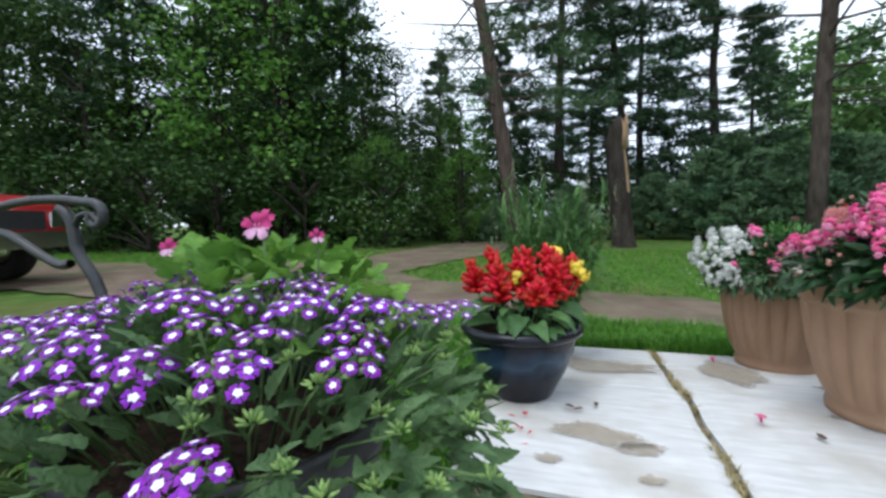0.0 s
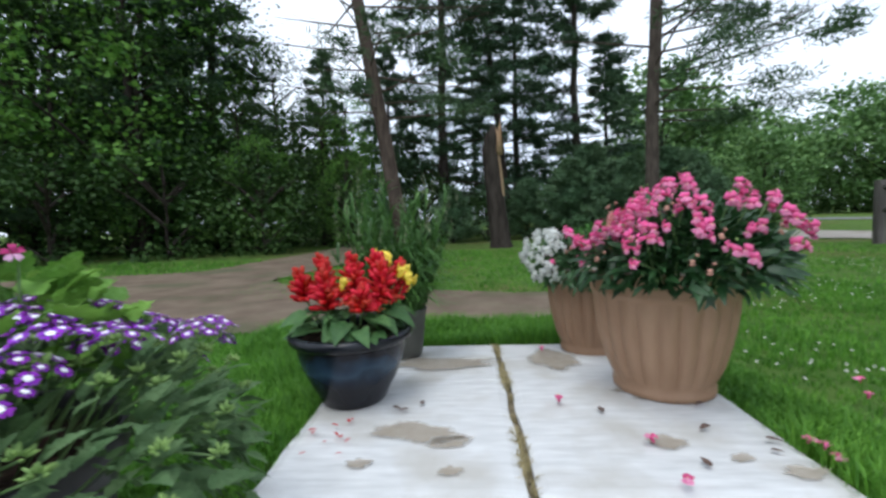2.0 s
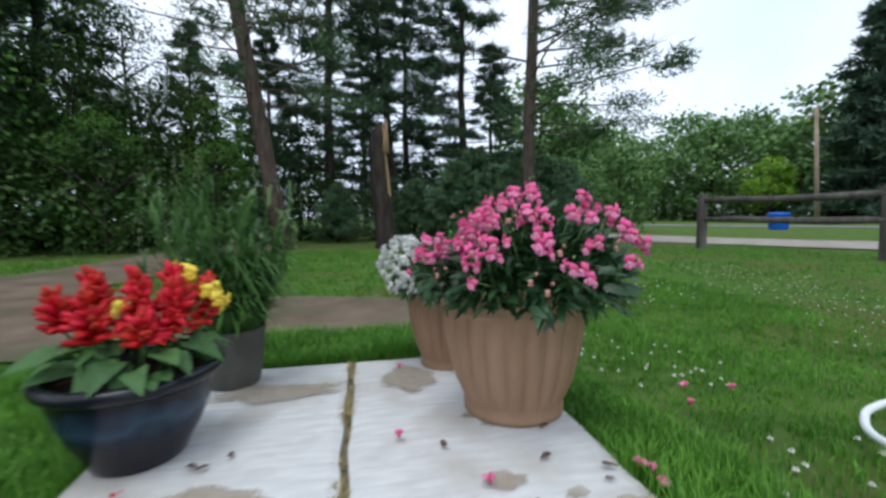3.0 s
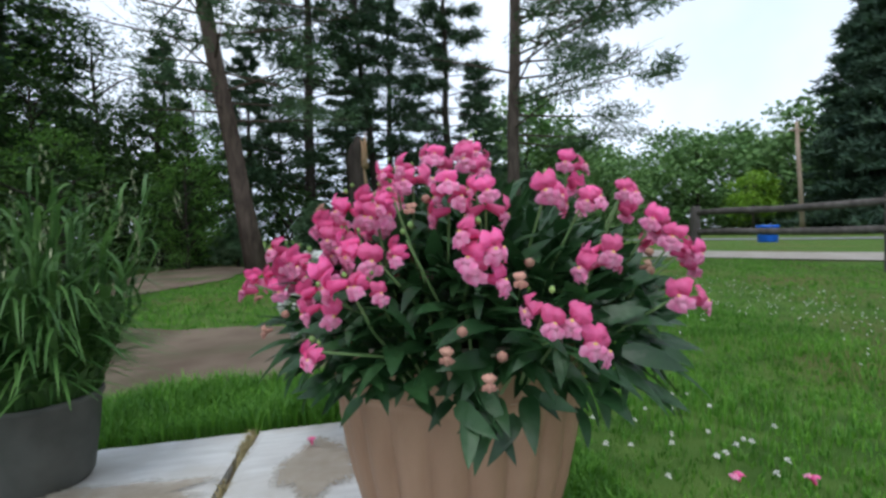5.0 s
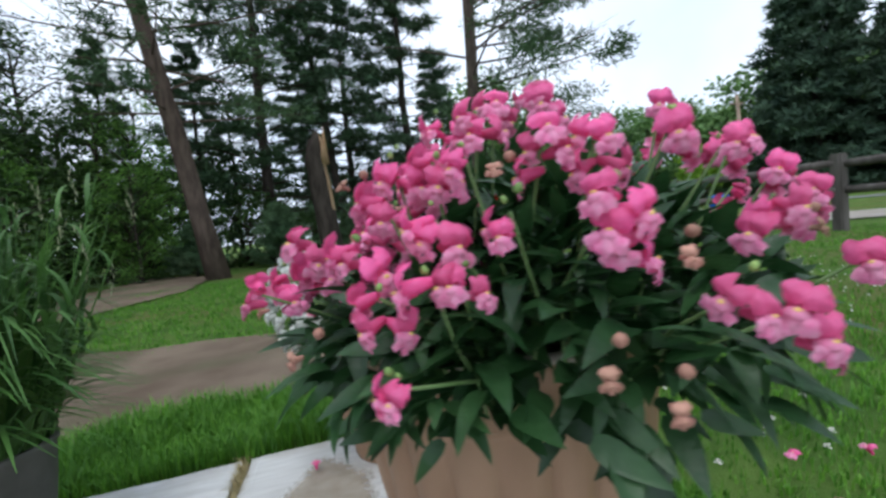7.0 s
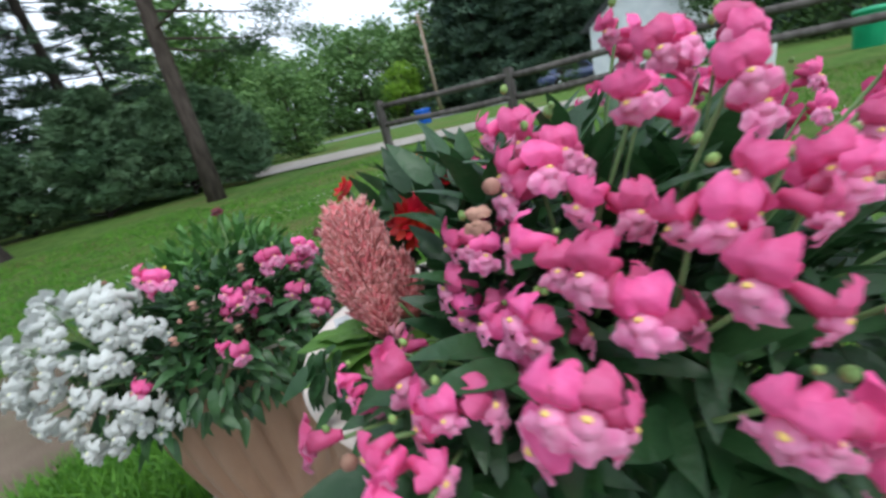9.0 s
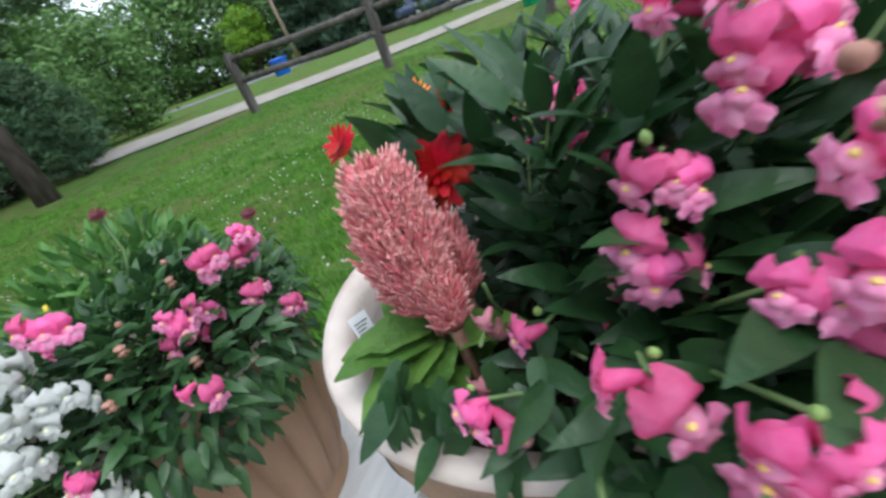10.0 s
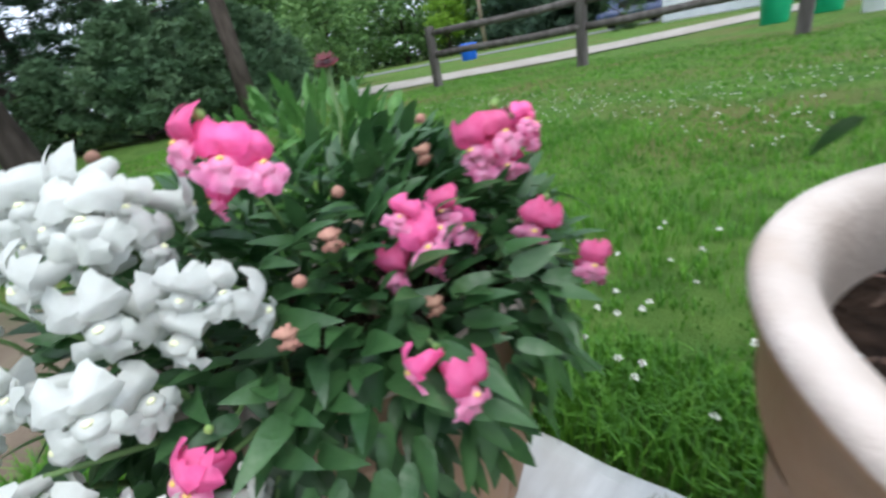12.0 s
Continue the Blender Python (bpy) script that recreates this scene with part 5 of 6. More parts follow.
def make_tree(name, label, trunk_pts, trunk_r, bark, crown, foliage, place, group="", turn=0.0):
    t = thing(name, label, "tree", Matrix.Translation(place) @ Matrix.Rotation(turn, 4, "Z"), group)
    part("trunk", tube("trunk", trunk_pts, trunk_r, bark, 12), t)
    limbs, leaves = crown
    lean = [Vector(p) for p in trunk_pts]

    def shift(vs):
        out = []
        for p in vs:
            z = p.z
            for a, b2 in zip(lean, lean[1:]):
                if a.z <= z <= b2.z or b2 is lean[-1]:
                    k = min(1.0, (z - a.z) / (b2.z - a.z))
                    o = a.lerp(b2, k)
                    break
            out.append((p.x + o.x, p.y + o.y, z))
        return out
    if limbs.v:
        tagged(part("branchwork", mesh("branchwork", shift(limbs.v), limbs.f, bark), t), kind="stuff")
    tagged(part("crown", mesh("crown", shift(leaves.v), leaves.f, foliage, None, False), t), kind="stuff")
    return t


def bark_line(dx, dy, h, wob, seed, n=9):
    rn = random.Random(seed)
    return [(dx * k / n + (rn.uniform(-wob, wob) if k else 0), dy * k / n + (rn.uniform(-wob, wob) if k else 0), h * k / n - (0.1 if not k else 0)) for k in range(n + 1)]


def taper(r0, r1, n=9, flare=1.25):
    return [r0 * (flare if k == 0 else 1) + (r1 - r0) * k / n for k in range(n + 1)]


G0 = FAR_Z
make_tree("pine_tree", "leaning red pine with bare lower trunk and dead twigs", bark_line(-2.0, 0, 13, 0.03, 1), taper(0.20, 0.10), M["bark_red"],
          conifer(13, 3.2, 3.2, 74, 20, 34, 11, 0.15, 0.014, 0.1, 0.3, conical=False, dead=0.4, loose=1.5), M["needle"], (-1.32, 11.2, G0), "pines by the drive")
make_tree("pine_tree", "tall pine with sparse one-sided branches", bark_line(0.35, 0, 13, 0.03, 2), taper(0.145, 0.08), M["bark"],
          conifer(13, 2.6, 3.4, 64, 22, 36, 12, 0.15, 0.014, 0.05, 0.35, one_side=-0.2, conical=False, dead=0.2, loose=1.5), M["needle"], (4.2, 10.0, G0), "pines by the drive")
make_tree("pine_tree", "thin dark pine behind a broken stump", bark_line(-1.3, 0, 15, 0.05, 3), taper(0.15, 0.06), M["bark_dark"],
          conifer(15, 3.5, 2.4, 60, 12, 15, 13, 0.24, 0.028, 0.15, 0.25), M["needle_dark"], (1.9, 17.0, G0), "dark conifers")
CON = [conifer(15, 1.2, 3.6, 84, 22, 17, 21, 0.28, 0.026, 0.12, 0.36), conifer(13, 0.8, 3.3, 76, 22, 17, 22, 0.28, 0.026, 0.16, 0.36)]
con_a = make_tree("conifer", "dark green conifer with layered branches", bark_line(0.2, 0, 15, 0.05, 4), taper(0.2, 0.04), M["bark_dark"], CON[0], M["needle_dark"], (-0.6, 16.5, G0), "dark conifers")
con_b = make_tree("conifer", "dark green conifer with layered branches", bark_line(-0.1, 0.1, 13, 0.05, 5), taper(0.2, 0.04), M["bark_dark"], CON[1], M["needle_dark"], (4.7, 18.0, G0), "dark conifers")
for src, x, y, s, tn in ((con_a, 2.6, 21, 0.9, 1.0), (con_b, -3.0, 19, 0.62, 2.0), (con_a, 7.2, 22, 0.62, 3.0), (con_a, -9.5, 13.5, 0.8, 4.0), (con_b, -15.5, 12.0, 1.0, 5.0),
                         (con_a, -20, 12, 1.1, 3.3), (con_b, -8.2, 14.8, 0.85, 1.2), (con_a, -11.5, 13.2, 0.8, 2.2), (con_b, 0.8, 25, 0.8, 0.9), (con_b, -5.2, 17, 0.56, 2.9)):
    copy_thing(src, Matrix.Translation((x, y, G0)) @ Matrix.Rotation(tn, 4, "Z") @ Matrix.Scale(s, 4))

BL = [broadleaf(9.0, 1.0, 2.7, 84, 70, 0.13, 31), broadleaf(7.5, 0.4, 2.4, 84, 66, 0.12, 32)]
dark_a = make_tree("forest_tree", "dark leafy forest tree at the wood's edge", bark_line(0.3, 0.2, 8.4, 0.06, 6), taper(0.14, 0.04), M["bark_dark"], BL[0], M["leaf_dark"], (-14.8, 14.5, G0), "forest edge")
mid_a = make_tree("maple_tree", "fresh green maple among dark pines", bark_line(0.2, 0.1, 7.0, 0.06, 7), taper(0.12, 0.03), M["bark_dark"], BL[1], M["leaf_mid"], (-11.4, 15.5, G0), "forest edge")
for src, x, y, s, tn in ((dark_a, -6.3, 12.8, 0.52, 2), (dark_a, -6.2, 15.5, 0.74, 3.3), (dark_a, -8.0, 14.2, 0.95, 0.8), (dark_a, -8.6, 11.6, 0.7, 1), (dark_a, -11, 11.8, 0.8, 2), (dark_a, -14.6, 10.2, 0.8, 3), (dark_a, -17.5, 9.4, 0.85, 4), (dark_a, -4.6, 14.6, 0.5, 5), (dark_a, -21, 11, 1.0, 0.5), (dark_a, -24, 8, 1.0, 1.5),
                         (dark_a, -9.5, 19, 0.8, 2.5), (dark_a, -13, 13.4, 1.15, 2.8), (dark_a, -16.4, 12.0, 1.25, 1.2), (dark_a, -19.5, 10.0, 1.25, 3.7), (dark_a, -23, 11.5, 1.5, 0.2), (dark_a, -2.4, 22, 0.8, 4.5), (dark_a, -27, 4, 1.4, 5.1), (dark_a, -6.8, 17.5, 0.6, 0.2),
                         (mid_a, -9.8, 14.6, 1.35, 1.1), (mid_a, -9.3, 12.3, 1.45, 5.3), (mid_a, -12.6, 12.2, 1.35, 0.6), (mid_a, -4.4, 17.5, 0.8, 2.1), (mid_a, -3.6, 14.5, 0.55, 3.1), (mid_a, -5.4, 12.0, 0.42, 4.1), (mid_a, -13.4, 17, 1.5, 0.3), (mid_a, -3.2, 12.6, 0.36, 0.9)):
    copy_thing(src, Matrix.Translation((x, y, G0)) @ Matrix.Rotation(tn, 4, "Z") @ Matrix.Scale(s, 4))

# broken stump
stump = thing("tree_stump", "tall snapped pine stump with pale splintered wood", "tree stump", Matrix.Translation((1.05, 10.75, G0)))
sv, sf = [], []
n_st, rows_st = 22, 14
for k in range(rows_st + 1):
    for i in range(n_st):
        a = 2 * math.pi * i / n_st
        top = 2.55 + 0.32 * math.sin(a * 1.0 + 2.3) + 0.14 * noise.noise(Vector((math.cos(a) * 4, math.sin(a) * 4, 1)))
        z = top * k / rows_st - (0.05 if k == 0 else 0)
        r = (0.24 - 0.06 * k / rows_st + (0.06 if k == 0 else 0)) * (1 + 0.09 * noise.noise(Vector((math.cos(a) * 2, math.sin(a) * 2, z * 1.5))))
        sv.append((r * math.cos(a) - 0.22 * k / rows_st, r * math.sin(a), z))
for k in range(rows_st):
    for i in range(n_st):
        j = (i + 1) % n_st
        sf.append((k * n_st + i, k * n_st + j, (k + 1) * n_st + j, (k + 1) * n_st + i))
sv.append((-0.14, 0.05, 2.1))
sf += [(rows_st * n_st + i, rows_st * n_st + (i + 1) % n_st, len(sv) - 1) for i in range(n_st)]
s_idx = []
for f in sf:
    c = sum((Vector(sv[i]) for i in f), Vector()) / len(f)
    a = math.atan2(c.y, c.x + 0.16 * c.z / 2.6)
    pale = c.z > 1.2 + 0.6 * noise.noise(Vector((c.x * 5, c.y * 5, c.z))) and -0.85 < a < -0.1
    s_idx.append(1 if pale or len(f) == 3 else 0)
part("bole", mesh("bole", sv, sf, [M["bark_dark"], M["broken_wood"]], s_idx), stump)
for k in range(5):
    a = -0.9 + k * 0.35
    part("splinter", tube("splinter", [(0.2 * math.cos(a) - 0.15, 0.2 * math.sin(a), 2.2), (0.2 * math.cos(a) - 0.16, 0.2 * math.sin(a), 2.75 + 0.12 * (k % 3))], [0.05, 0.008], M["broken_wood"], 5), stump)

# shrubs under the trees
SH = conifer(2.3, 0.05, 1.5, 60, 14, 15, 41, 0.16, 0.02, -0.1, 0.0)
shrub = make_tree("juniper_shrub", "soft grey-green juniper shrub", bark_line(0, 0, 2.2, 0.02, 8), taper(0.05, 0.01), M["bark_dark"], SH, M["bush"], (3.4, 13.6, G0), "shrubs under the trees")
for x, y, s, tn in ((5.2, 13.2, 1.0, 1), (4.4, 15.2, 1.25, 2), (6.6, 14.6, 1.15, 3), (2.2, 14.6, 0.8, 4), (7.8, 16.0, 1.2, 5), (-0.2, 13.6, 0.7, 0.4), (9.3, 18.5, 1.3, 2.6), (6.0, 12.0, 0.55, 1.9), (-2.2, 13.2, 0.55, 2.9)):
    copy_thing(shrub, Matrix.Translation((x, y, G0)) @ Matrix.Rotation(tn, 4, "Z") @ Matrix.Scale(s, 4))
UN = broadleaf(2.4, 0.05, 1.6, 46, 46, 0.12, 43)
under = make_tree("understorey_bush", "shaded leafy bush at the wood's edge", bark_line(0, 0, 2.0, 0.02, 9), taper(0.04, 0.01), M["bark_dark"], UN, M["leaf_dark"], (-5.0, 11.2, G0), "bushes at the wood's edge")
for x, y, s, tn in ((-7.0, 10.4, 1.1, 1), (-9.2, 9.6, 1.0, 2), (-11.2, 9.2, 1.2, 3), (-13.6, 8.6, 1.1, 4), (-16.2, 8.0, 1.3, 5), (-19, 7.6, 1.4, 0.6), (-22, 6.8, 1.5, 1.6), (-3.6, 13.4, 0.8, 2.6), (-8, 13, 1.5, 0.1), (-12, 12.5, 1.8, 0.9),
                    (-16.5, 11.5, 1.9, 1.9), (-26, 5, 1.6, 2.2), (-4.2, 16, 1.3, 3.2), (-6.3, 14.5, 1.4, 5.4), (-1.2, 15.2, 0.9, 4.0), (0.9, 14.2, 0.6, 1.3)):
    copy_thing(under, Matrix.Translation((x, y, G0)) @ Matrix.Rotation(tn, 4, "Z") @ Matrix.Scale(s, 4))

for x, y, s, tn in ((-8, 20, 2.2, 1), (-12, 19, 2.4, 2), (-16, 17.5, 2.4, 3), (-4.5, 22, 2.0, 4), (-20, 15, 2.5, 5), (-24.5, 12, 2.5, 0.6), (-29, 8, 2.5, 1.6), (-1, 25, 1.7, 2.3), (2.6, 26, 1.6, 3.4), (6.5, 26, 1.8, 4.4), (10, 25, 1.6, 5.2)):
    copy_thing(under, Matrix.Translation((x, y, G0)) @ Matrix.Rotation(tn, 4, "Z") @ Matrix.Scale(s, 4))

# far tree line
FL = [broadleaf(11, 0.3, 4.6, 110, 46, 0.42, 51), broadleaf(9, 0.3, 4.2, 100, 46, 0.40, 52)]
far_a = make_tree("far_tree", "rounded green broadleaf tree across the road", bark_line(0.2, 0, 9.5, 0.1, 10), taper(0.25, 0.06), M["bark_dark"], FL[0], M["leaf_far"], (14.5, 33, G0), "trees across the road")
far_b = make_tree("far_tree", "rounded green broadleaf tree across the road", bark_line(0.2, 0, 8, 0.1, 11), taper(0.22, 0.06), M["bark_dark"], FL[1], M["leaf_far"], (18.5, 35, G0), "trees across the road")
for k in range(30):
    a = radians(72 - k * 2.5)
    d = 62 + 8 * math.sin(k * 1.7)
    copy_thing(far_a if k % 2 else far_b, Matrix.Translation((d * math.cos(a), d * math.sin(a), G0)) @ Matrix.Rotation(k * 1.3, 4, "Z") @ Matrix.Scale((0.9 if k % 2 else 1.06) * (1 + 0.12 * math.sin(k * 2.3)) * (1.0 if k < 9 else 1.2), 4))
for k in range(6):
    a = radians(73 - k * 3.3)
    d = 24 + 3 * math.sin(k * 2.1)
    copy_thing(far_b, Matrix.Translation((d * math.cos(a), d * math.sin(a), G0)) @ Matrix.Rotation(k * 1.9, 4, "Z") @ Matrix.Scale(0.34 + 0.07 * math.sin(k * 1.7), 4))
SP = conifer(21, 0.5, 6.0, 170, 20, 14, 61, 0.6, 0.08, 0.35, 0.05)
spruce = make_tree("spruce_tree", "large dark blue-green spruce with drooping layered limbs", bark_line(0, 0, 21, 0.04, 12), taper(0.35, 0.04), M["bark_dark"], SP, M["needle_blue"], (40.5, 25.5, G0), "spruces by the road")
for x, y, s, tn in ((44, 19, 0.95, 1), (47, 13, 1.0, 2), (44, 30, 0.55, 3), (46, 6, 0.8, 4), (44, -1, 0.9, 5), (50, 24, 0.9, 0.4), (38, -7, 0.9, 2.4)):
    copy_thing(spruce, Matrix.Translation((x, y, G0)) @ Matrix.Rotation(tn, 4, "Z") @ Matrix.Scale(s, 4))
YT = broadleaf(5.6, 1.4, 1.9, 60, 50, 0.26, 71)
make_tree("young_tree", "young tree with bright yellow-green crown", bark_line(0.1, 0, 5.0, 0.03, 13), taper(0.08, 0.03), M["bark"], YT, M["leaf_bright"], (35.5, 32.0, G0))

# ---- rail fence ----
fence = thing("rail_fence", "weathered grey split-rail fence with two rails", "fence")
FDIR = Vector((0.2, -1.0, 0)).normalized()
FP0 = Vector((7.4, 8.34, G0))
GAPF = 2.88
for k in range(6):
    p = FP0 + FDIR * GAPF * k
    bm = bmesh.new()
    box(bm, -0.075, 0.075, -0.075, 0.075, -0.15, 1.12, 0.018)
    for v in bm.verts:
        v.co.x += noise.noise(v.co * 4 + Vector((k, 0, 0))) * 0.02
    part("post", bm_mesh("post", bm, M["fence"]), fence, Matrix.Translation(p) @ Matrix.Rotation(-0.2 + 0.1 * math.sin(k), 4, "Z"))
    if k < 5:
        q = FP0 + FDIR * GAPF * (k + 1)
        for h in (0.98, 0.60):
            pts = [p.lerp(q, t) + Vector((0.02 * math.sin(k + t * 5), 0, h + 0.015 * math.sin(k * 3 + t * 6 + h))) for t in (0, 0.25, 0.5, 0.75, 1.0)]
            part("rail", tube("rail", pts, [0.055, 0.062, 0.058, 0.062, 0.055], M["fence"], 7), fence)

# ---- far things across the lawn ----
pole = thing("utility_pole", "leaning wooden utility pole", "utility pole", Matrix.Translation((33.6, 26.3, G0)))
part("shaft", tube("shaft", [(0, 0, -0.2), (-0.35, 0.2, 8.4)], [0.17, 0.12], M["pole"], 10), pole)
part("crossarm", box_mesh("crossarm", (-1.0, 0.3, 0.15, 0.28, 7.7, 7.85), M["pole"], 0.02), pole)


def barrel(name, label, category, place, r, h, mat, lid):
    o = thing(name, label, category, Matrix.Translation(place))
    part("body", lathe("body", [(0.01, 0.002), (r * 0.84, 0), (r * 0.86, 0.02), (r * 0.94, h * 0.6), (r, h * 0.9)], mat, 28), o)
    part("lid", lathe("lid", [(r, h * 0.9), (r * 1.06, h * 0.9), (r * 1.06, h * 0.95), (r * 0.9, h), (0.01, h * 1.02)], lid, 28), o)
    return o


barrel("blue_barrel", "blue plastic barrel beside the gravel road", "barrel", (18.8, 16.5, G0), 0.42, 0.75, M["blue_bin"], M["blue_bin"])
tagged(barrel("trash_bin", "green plastic bin on the lawn by the fence", "bin", (11.6, 3.4, G0), 0.26, 0.62, M["green_bin"], M["green_bin"]), group="green bins")
tagged(barrel("trash_bin", "green plastic bin behind the fence post", "bin", (12.8, 2.72, G0), 0.28, 0.78, M["green_bin"], M["green_bin"]), group="green bins")
tagged(barrel("trash_bin", "green plastic bin by the shrubs", "bin", (12.2, 0.35, G0), 0.27, 0.72, M["green_bin"], M["green_bin"]), group="green bins")
barrel("white_bucket", "white plastic tub standing on the lawn", "tub", (10.8, 1.95, G0), 0.27, 0.58, M["white_plastic"], M["white_plastic"])

house = thing("white_shed", "white clapboard shed with pitched roof among trees", "shed", Matrix.Translation((25.5, 7.0, G0)) @ Matrix.Rotation(radians(-10), 4, "Z"))
bm = bmesh.new()
box(bm, -1.6, 3.4, -2.2, 2.0, -0.1, 2.7)
part("wall", bm_mesh("wall", bm, M["white_paint"]), house)
for k in range(13):
    part("clapboard", box_mesh("clapboard", (-1.63, -1.602, -2.2, 2.0, 0.05 + k * 0.2, 0.235 + k * 0.2), M["white_paint"], 0.004), house)
bm = bmesh.new()
vs = [bm.verts.new(p) for p in ((-2.0, -2.6, 2.55), (3.8, -2.6, 2.55), (3.8, -0.1, 4.3), (-2.0, -0.1, 4.3), (-2.0, 2.4, 2.55), (3.8, 2.4, 2.55))]
bm.faces.new((vs[0], vs[1], vs[2], vs[3]))
bm.faces.new((vs[3], vs[2], vs[5], vs[4]))
bmesh.ops.solidify(bm, geom=bm.faces[:], thickness=0.14)
part("roof", bm_mesh("roof", bm, M["roof"]), house)
part("gable", mesh("gable", [(-1.6, -2.2, 2.69), (-1.6, 2.0, 2.69), (-1.6, -0.1, 4.1), (-1.5, -2.2, 2.69), (-1.5, 2.0, 2.69), (-1.5, -0.1, 4.1)], [(0, 2, 1), (3, 4, 5), (0, 1, 4, 3), (1, 2, 5, 4), (2, 0, 3, 5)], M["white_paint"], None, False), house)
part("window", box_mesh("window", (-1.66, -1.61, 0.3, 1.1, 1.1, 2.0), M["dark_glass"]), house)
part("fascia", box_mesh("fascia", (-2.02, -1.96, -2.6, -2.4, 2.35, 2.6), M["white_paint"]), house)
for x, y, s, tn in ((22.5, 3.6, 0.8, 1), (20.5, -0.5, 0.9, 2), (24, 0.5, 1.2, 3), (19.5, -4, 1.1, 4), (23.5, 10.6, 0.5, 5)):
    copy_thing(under, Matrix.Translation((x, y, G0)) @ Matrix.Rotation(tn, 4, "Z") @ Matrix.Scale(s * 1.4, 4))


def vehicle(name, label, m, paint, pickup):
    v = thing(name, label, "truck" if pickup else "car", m)
    L, W, H = (5.2, 1.9, 1.0) if pickup else (4.3, 1.7, 0.85)
    side = [(-L / 2, 0.45), (-L / 2, H), (-L / 2 + 0.1, H + 0.06), (L / 2 - 1.5, H + 0.06), (L / 2 - 0.25, H - 0.02), (L / 2, H - 0.18), (L / 2, 0.42)]
    bm = bmesh.new()
    f = bm.faces.new([bm.verts.new((x, -W / 2, z)) for x, z in side])
    ext = bmesh.ops.extrude_face_region(bm, geom=[f])
    bmesh.ops.translate(bm, verts=[g for g in ext["geom"] if isinstance(g, bmesh.types.BMVert)], vec=(0, W, 0))
    bmesh.ops.recalc_face_normals(bm, faces=bm.faces)
    bmesh.ops.bevel(bm, geom=bm.edges[:], offset=0.06, segments=3, affect="EDGES")
    part("body", bm_mesh("body", bm, paint, True), v)
    c0, c1 = (-0.5, 1.3) if pickup else (-1.6, 1.0)
    bm = bmesh.new()
    lo = [(c0, -W / 2 + 0.06), (c1, -W / 2 + 0.06), (c1, W / 2 - 0.06), (c0, W / 2 - 0.06)]
    hi = [(c0 + 0.15, -W / 2 + 0.2), (c1 - 0.6, -W / 2 + 0.2), (c1 - 0.6, W / 2 - 0.2), (c0 + 0.15, W / 2 - 0.2)]
    a = [bm.verts.new((x, y, H + 0.03)) for x, y in lo]
    b = [bm.verts.new((x, y, H + 0.68)) for x, y in hi]
    bm.faces.new(b)
    for k in range(4):
        bm.faces.new((a[k], a[(k + 1) % 4], b[(k + 1) % 4], b[k]))
    bmesh.ops.bevel(bm, geom=bm.edges[:], offset=0.05, segments=2, affect="EDGES")
    part("cab", bm_mesh("cab", bm, paint, True), v)
    for sgn in (-1, 1):
        part("side_window", mesh("side_window", [(c0 + 0.2, sgn * (W / 2 - 0.075), H + 0.12), (c1 - 0.2, sgn * (W / 2 - 0.075), H + 0.12), (c1 - 0.62, sgn * (W / 2 - 0.18), H + 0.58), (c0 + 0.3, sgn * (W / 2 - 0.18), H + 0.58)],
                                 [(0, 1, 2, 3)], M["dark_glass"], None, False), v)
        part("headlight", box_mesh("headlight", (L / 2 - 0.03, L / 2 + 0.02, sgn * 0.72 - 0.16, sgn * 0.72 + 0.16, 0.62, 0.80), M["chrome"], 0.01), v)
        for x in (-L / 2 + 0.95, L / 2 - 0.95):
            w = part("wheel", lathe("wheel", [(0.2, -0.1), (0.33, -0.11), (0.37, -0.08), (0.37, 0.08), (0.33, 0.11), (0.2, 0.1)], M["tyre"], 28), v, Matrix.Translation((x, sgn * (W / 2 - 0.06), 0.37)) @ Matrix.Rotation(radians(90), 4, "X"))
            part("hubcap", lathe("hubcap", [(0.01, 0.09), (0.14, 0.085), (0.2, 0.06), (0.2, -0.06), (0.14, -0.085), (0.01, -0.09)], M["chrome"], 20), w)
    part("bumper", box_mesh("bumper", (L / 2 - 0.02, L / 2 + 0.14, -W / 2 + 0.02, W / 2 - 0.02, 0.40, 0.58), M["chrome"], 0.03), v)
    part("grille", box_mesh("grille", (L / 2 - 0.01, L / 2 + 0.025, -0.5, 0.5, 0.6, 0.80), M["nursery"], 0.005), v)
    return v


vehicle("pickup_truck", "red pickup truck parked by the dark wood", Matrix.Translation((-8.9, 2.72, FAR_Z + 0.02)) @ Matrix.Rotation(radians(15), 4, "Z") @ Matrix.Scale(1.12, 4), M["red_paint"], True)
vehicle("parked_car", "dark blue car parked beyond the fence", Matrix.Translation((28.5, 11.8, FAR_Z + 0.03)) @ Matrix.Rotation(radians(-50), 4, "Z"), M["car_blue"], False)

# ---- white hose loop on the lawn ----
d = bpy.data.curves.new("hose", "CURVE")
d.dimensions, d.bevel_depth, d.bevel_resolution = "3D", 0.011, 3
s = d.splines.new("BEZIER")
hp = [(2.10, 1.68), (1.94, 1.65), (1.78, 1.58), (1.67, 1.46), (1.69, 1.30), (1.80, 1.05), (1.98, 0.8), (2.2, 0.3)]
s.bezier_points.add(len(hp) - 1)
for bp, (x, y) in zip(s.bezier_points, hp):
    bp.co = (x, y, land(x, y) + 0.055)
    bp.handle_left_type = bp.handle_right_type = "AUTO"
d.materials.append(M["white_plastic"])
thing("garden_hose", "white garden hose lying in the grass", "hose", me=d)

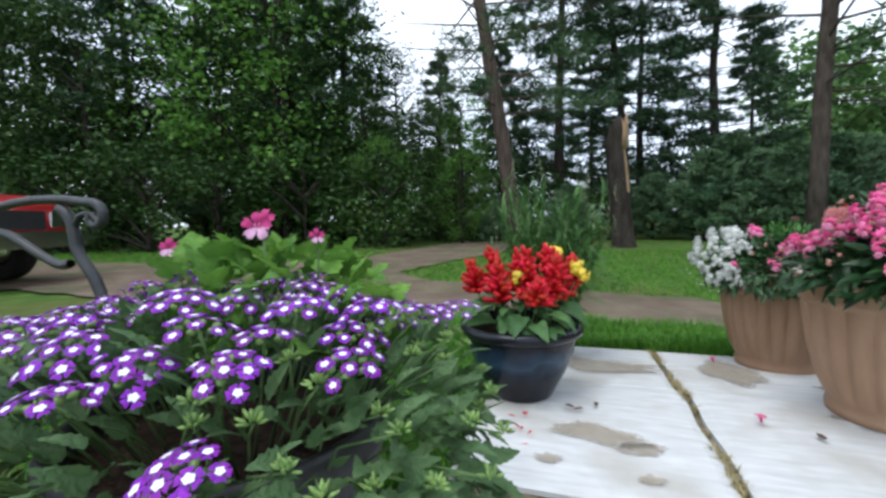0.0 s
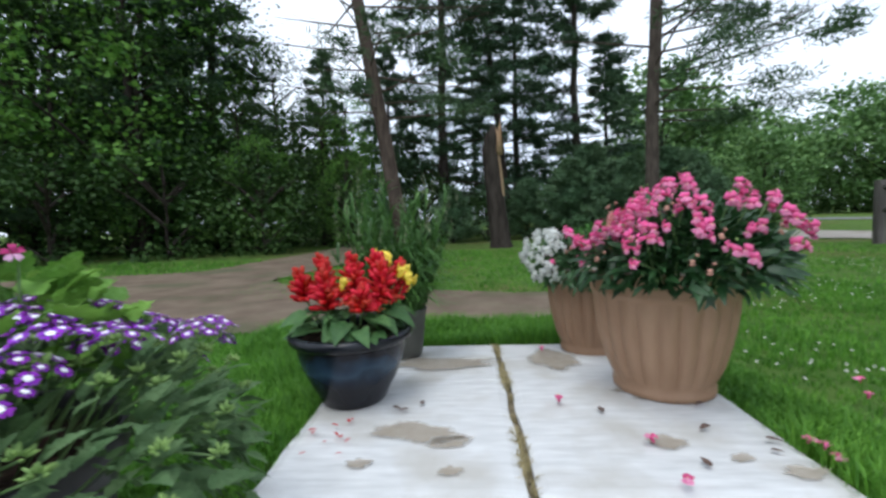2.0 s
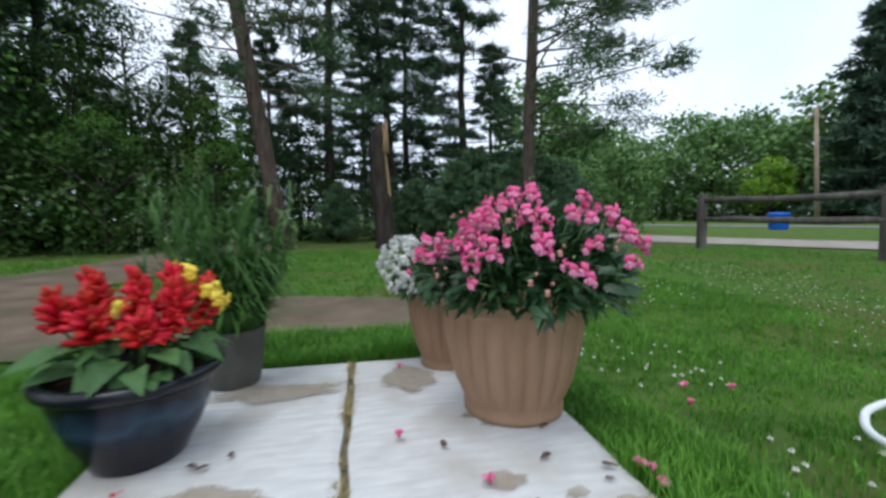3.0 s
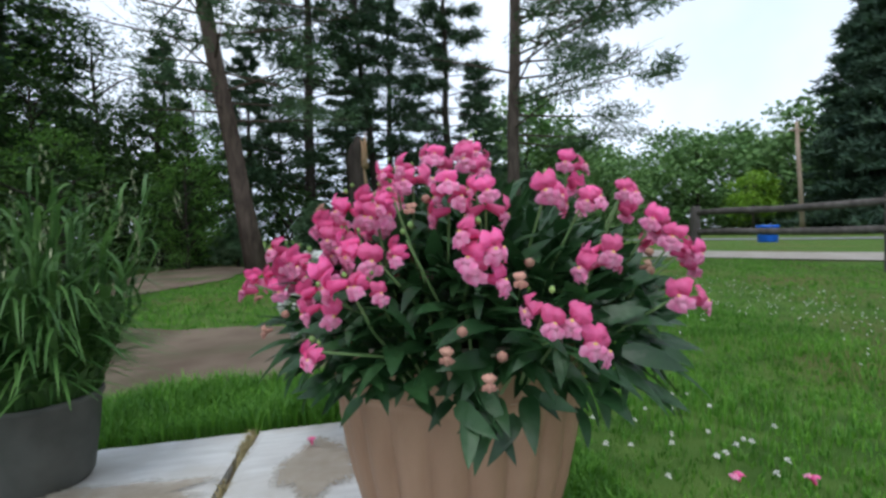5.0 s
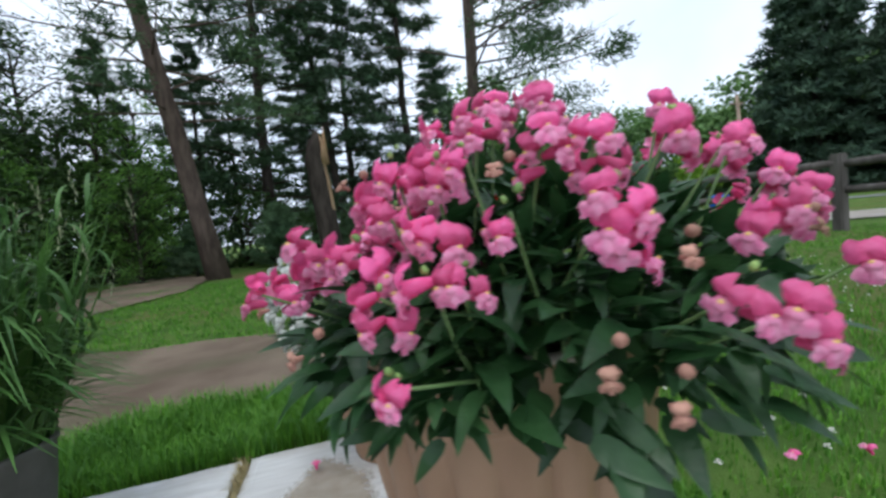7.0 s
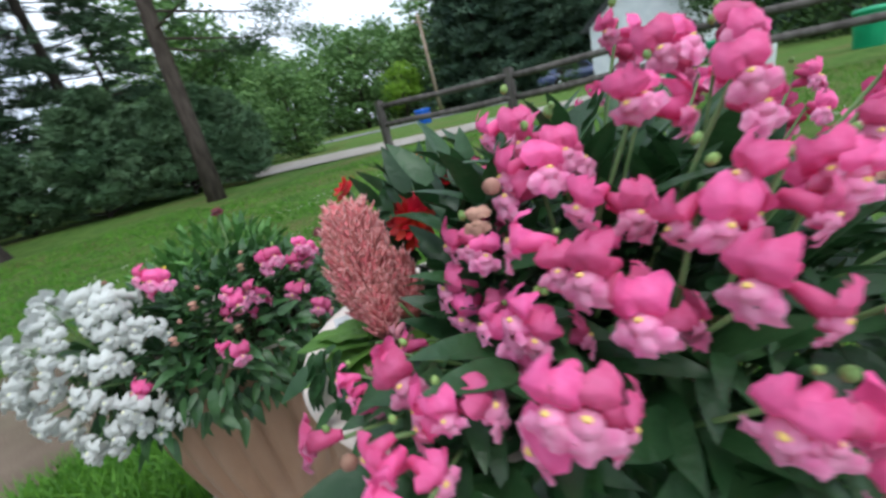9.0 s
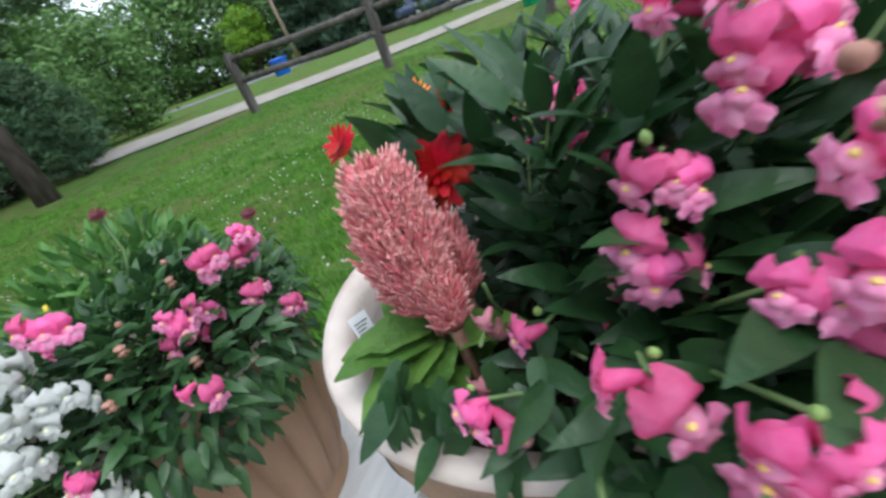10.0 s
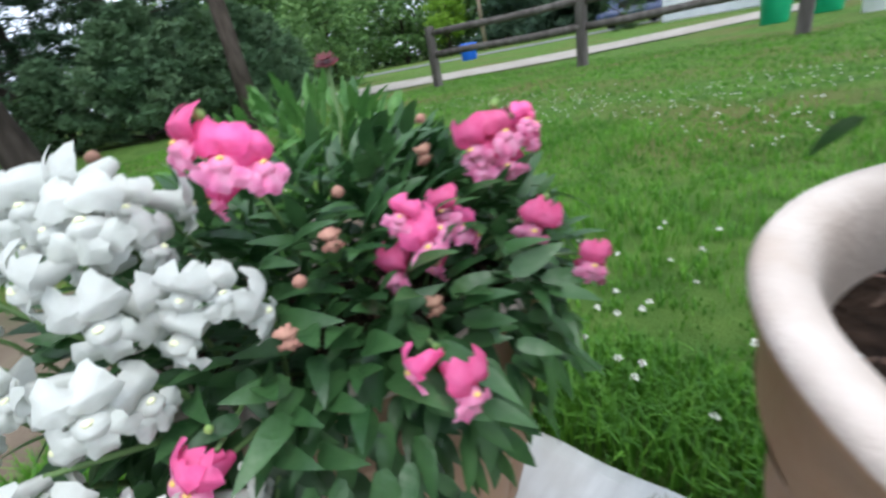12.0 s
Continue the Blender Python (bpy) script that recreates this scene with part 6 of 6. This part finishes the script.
# ---- fallen petals and leaves on the slab ----
def fallen(name, label, category, kind, x, y, z, size, turn, group, tip=70):
    o = thing(name, label, category, Matrix.Translation((x, y, z + 0.009 * size)) @ Matrix.Rotation(turn, 4, "Z") @ Matrix.Rotation(radians(tip), 4, "X") @ Matrix.Scale(size, 4), group, me=kind)
    return o


for k, (x, y) in enumerate(((0.44, 1.73), (0.62, 1.48), (0.62, 1.30), (0.985, 1.48), (1.0, 1.45), (0.50, 2.28), (0.90, 2.06), (0.92, 2.04), (0.95, 2.02), (1.35, 1.75), (1.6, 1.85), (1.45, 1.9), (0.99, 1.40))):
    on = x < 0.97 and y < 2.34
    x, y = slab_xy(x, y)
    fallen("fallen_bloom", "fallen pink snapdragon bloom", "flower", rnd.choice(SNAP["pink"]), x, y, slab_z(y) + 0.006 if on else land(x, y) + 0.05, 0.75, k * 1.3, "fallen blooms")
DRY = leaf_mesh("dry_leaf", 0.035, 0.016, M["bark_chip"], 0.1, 0, 0.3)
for k, (x, y) in enumerate(((0.55, 1.66), (0.80, 1.57), (0.90, 1.50), (0.70, 1.37), (0.86, 1.72), (-0.07, 1.71), (0.02, 1.73), (-0.02, 1.70), (0.88, 1.45))):
    x, y = slab_xy(x, y)
    fallen("dry_leaf", "curled brown dry leaf", "leaf", DRY, x, y, 0.004, rnd.uniform(0.7, 1.1), k * 2.1, "dry leaves", 4)
RP = leaf_mesh("red_fallen_petal", 0.022, 0.008, M["red"], 0.1)
for k in range(12):
    fallen("fallen_petal", "small fallen red salvia petal", "petal", RP, -0.12 + rnd.uniform(-0.05, 0.09), 1.57 + rnd.uniform(-0.12, 0.1), 0.004, rnd.uniform(0.6, 1.2), k * 1.7, "red petals", 3)

# ---- grass ----
def on_slab(x, y):
    return -0.20 < x < 1.005 and 0.40 < y < 2.54


def in_drive(x, y):
    return 3.1 + 0.08 * math.sin(x * 5) < y < 4.2 and x < 1.2


gq = random.Random(99)


def lawn_patch(name, label, x0, x1, y0, y1, count, height, width, per, lean=0.7):
    b = Build()
    made = 0
    while made < count:
        x, y = gq.uniform(x0, x1), gq.uniform(y0, y1)
        made += 1
        if on_slab(x, y) or in_drive(x, y) or (x + 0.37) ** 2 + (y - 0.94) ** 2 < 0.03:
            continue
        k = 0.75 + 0.5 * noise.noise(Vector((x * 1.8, y * 1.8, 7)))
        tuft_data(b, (x, y, land(x, y) - 0.004), per, 0.02, height * k, width, lean, 0, gq)
    thing(name, label, "grass", kind="stuff", me=b.mesh(name, M["blade"], False))


lawn_patch("tall_grass", "long uncut grass along the slab's edge", -0.95, -0.18, 0.8, 2.9, 5600, 0.10, 0.0045, 5)
lawn_patch("tall_grass", "long uncut grass behind the slab", -0.9, 1.35, 2.50, 3.1, 5200, 0.135, 0.005, 5)
lawn_patch("tall_grass", "long grass fringe beside the slab", 0.99, 1.28, 0.6, 2.6, 2600, 0.11, 0.0045, 5)
lawn_patch("lawn_grass", "mown lawn blades with clover", 1.2, 3.6, 0.4, 4.5, 9500, 0.055, 0.005, 4)
lawn_patch("lawn_grass", "mown lawn further from the slab", 3.5, 9.0, -2.0, 9.0, 11000, 0.06, 0.009, 3)
lawn_patch("lawn_grass", "mown grass island beside the drive", -2.2, 3.6, 4.3, 10.0, 9000, 0.06, 0.010, 3)
lawn_patch("lawn_grass", "grass verge along the wood", -20, -3.9, 6.6, 9.0, 3500, 0.10, 0.016, 3)
lawn_patch("lawn_grass", "grass beside the bench", -3.6, -0.9, 0.9, 3.2, 5200, 0.07, 0.006, 4)

cb2 = Build()
for k in range(1500):
    x, y = gq.uniform(1.1, 5.0), gq.uniform(0.4, 6.0)
    if noise.noise(Vector((x, y, 2)) * 0.9) < -0.12:
        continue
    z = land(x, y) + gq.uniform(0.045, 0.075)
    for j in range(16):
        a, e = j * 2.4, gq.uniform(-0.3, 1.5)
        dd = Vector((math.cos(a) * math.cos(e), math.sin(a) * math.cos(e), math.sin(e)))
        sd = dd.cross(Vector((0, 0.1, 1))).normalized() * 0.0022
        o = Vector((x, y, z))
        cb2.add([o - sd, o + sd, o + dd * 0.0075 + sd, o + dd * 0.0075 - sd], [(0, 1, 2, 3)])
thing("clover_blooms", "white clover heads scattered over the lawn", "clover", kind="stuff", me=cb2.mesh("clover_blooms", M["clover"], False))
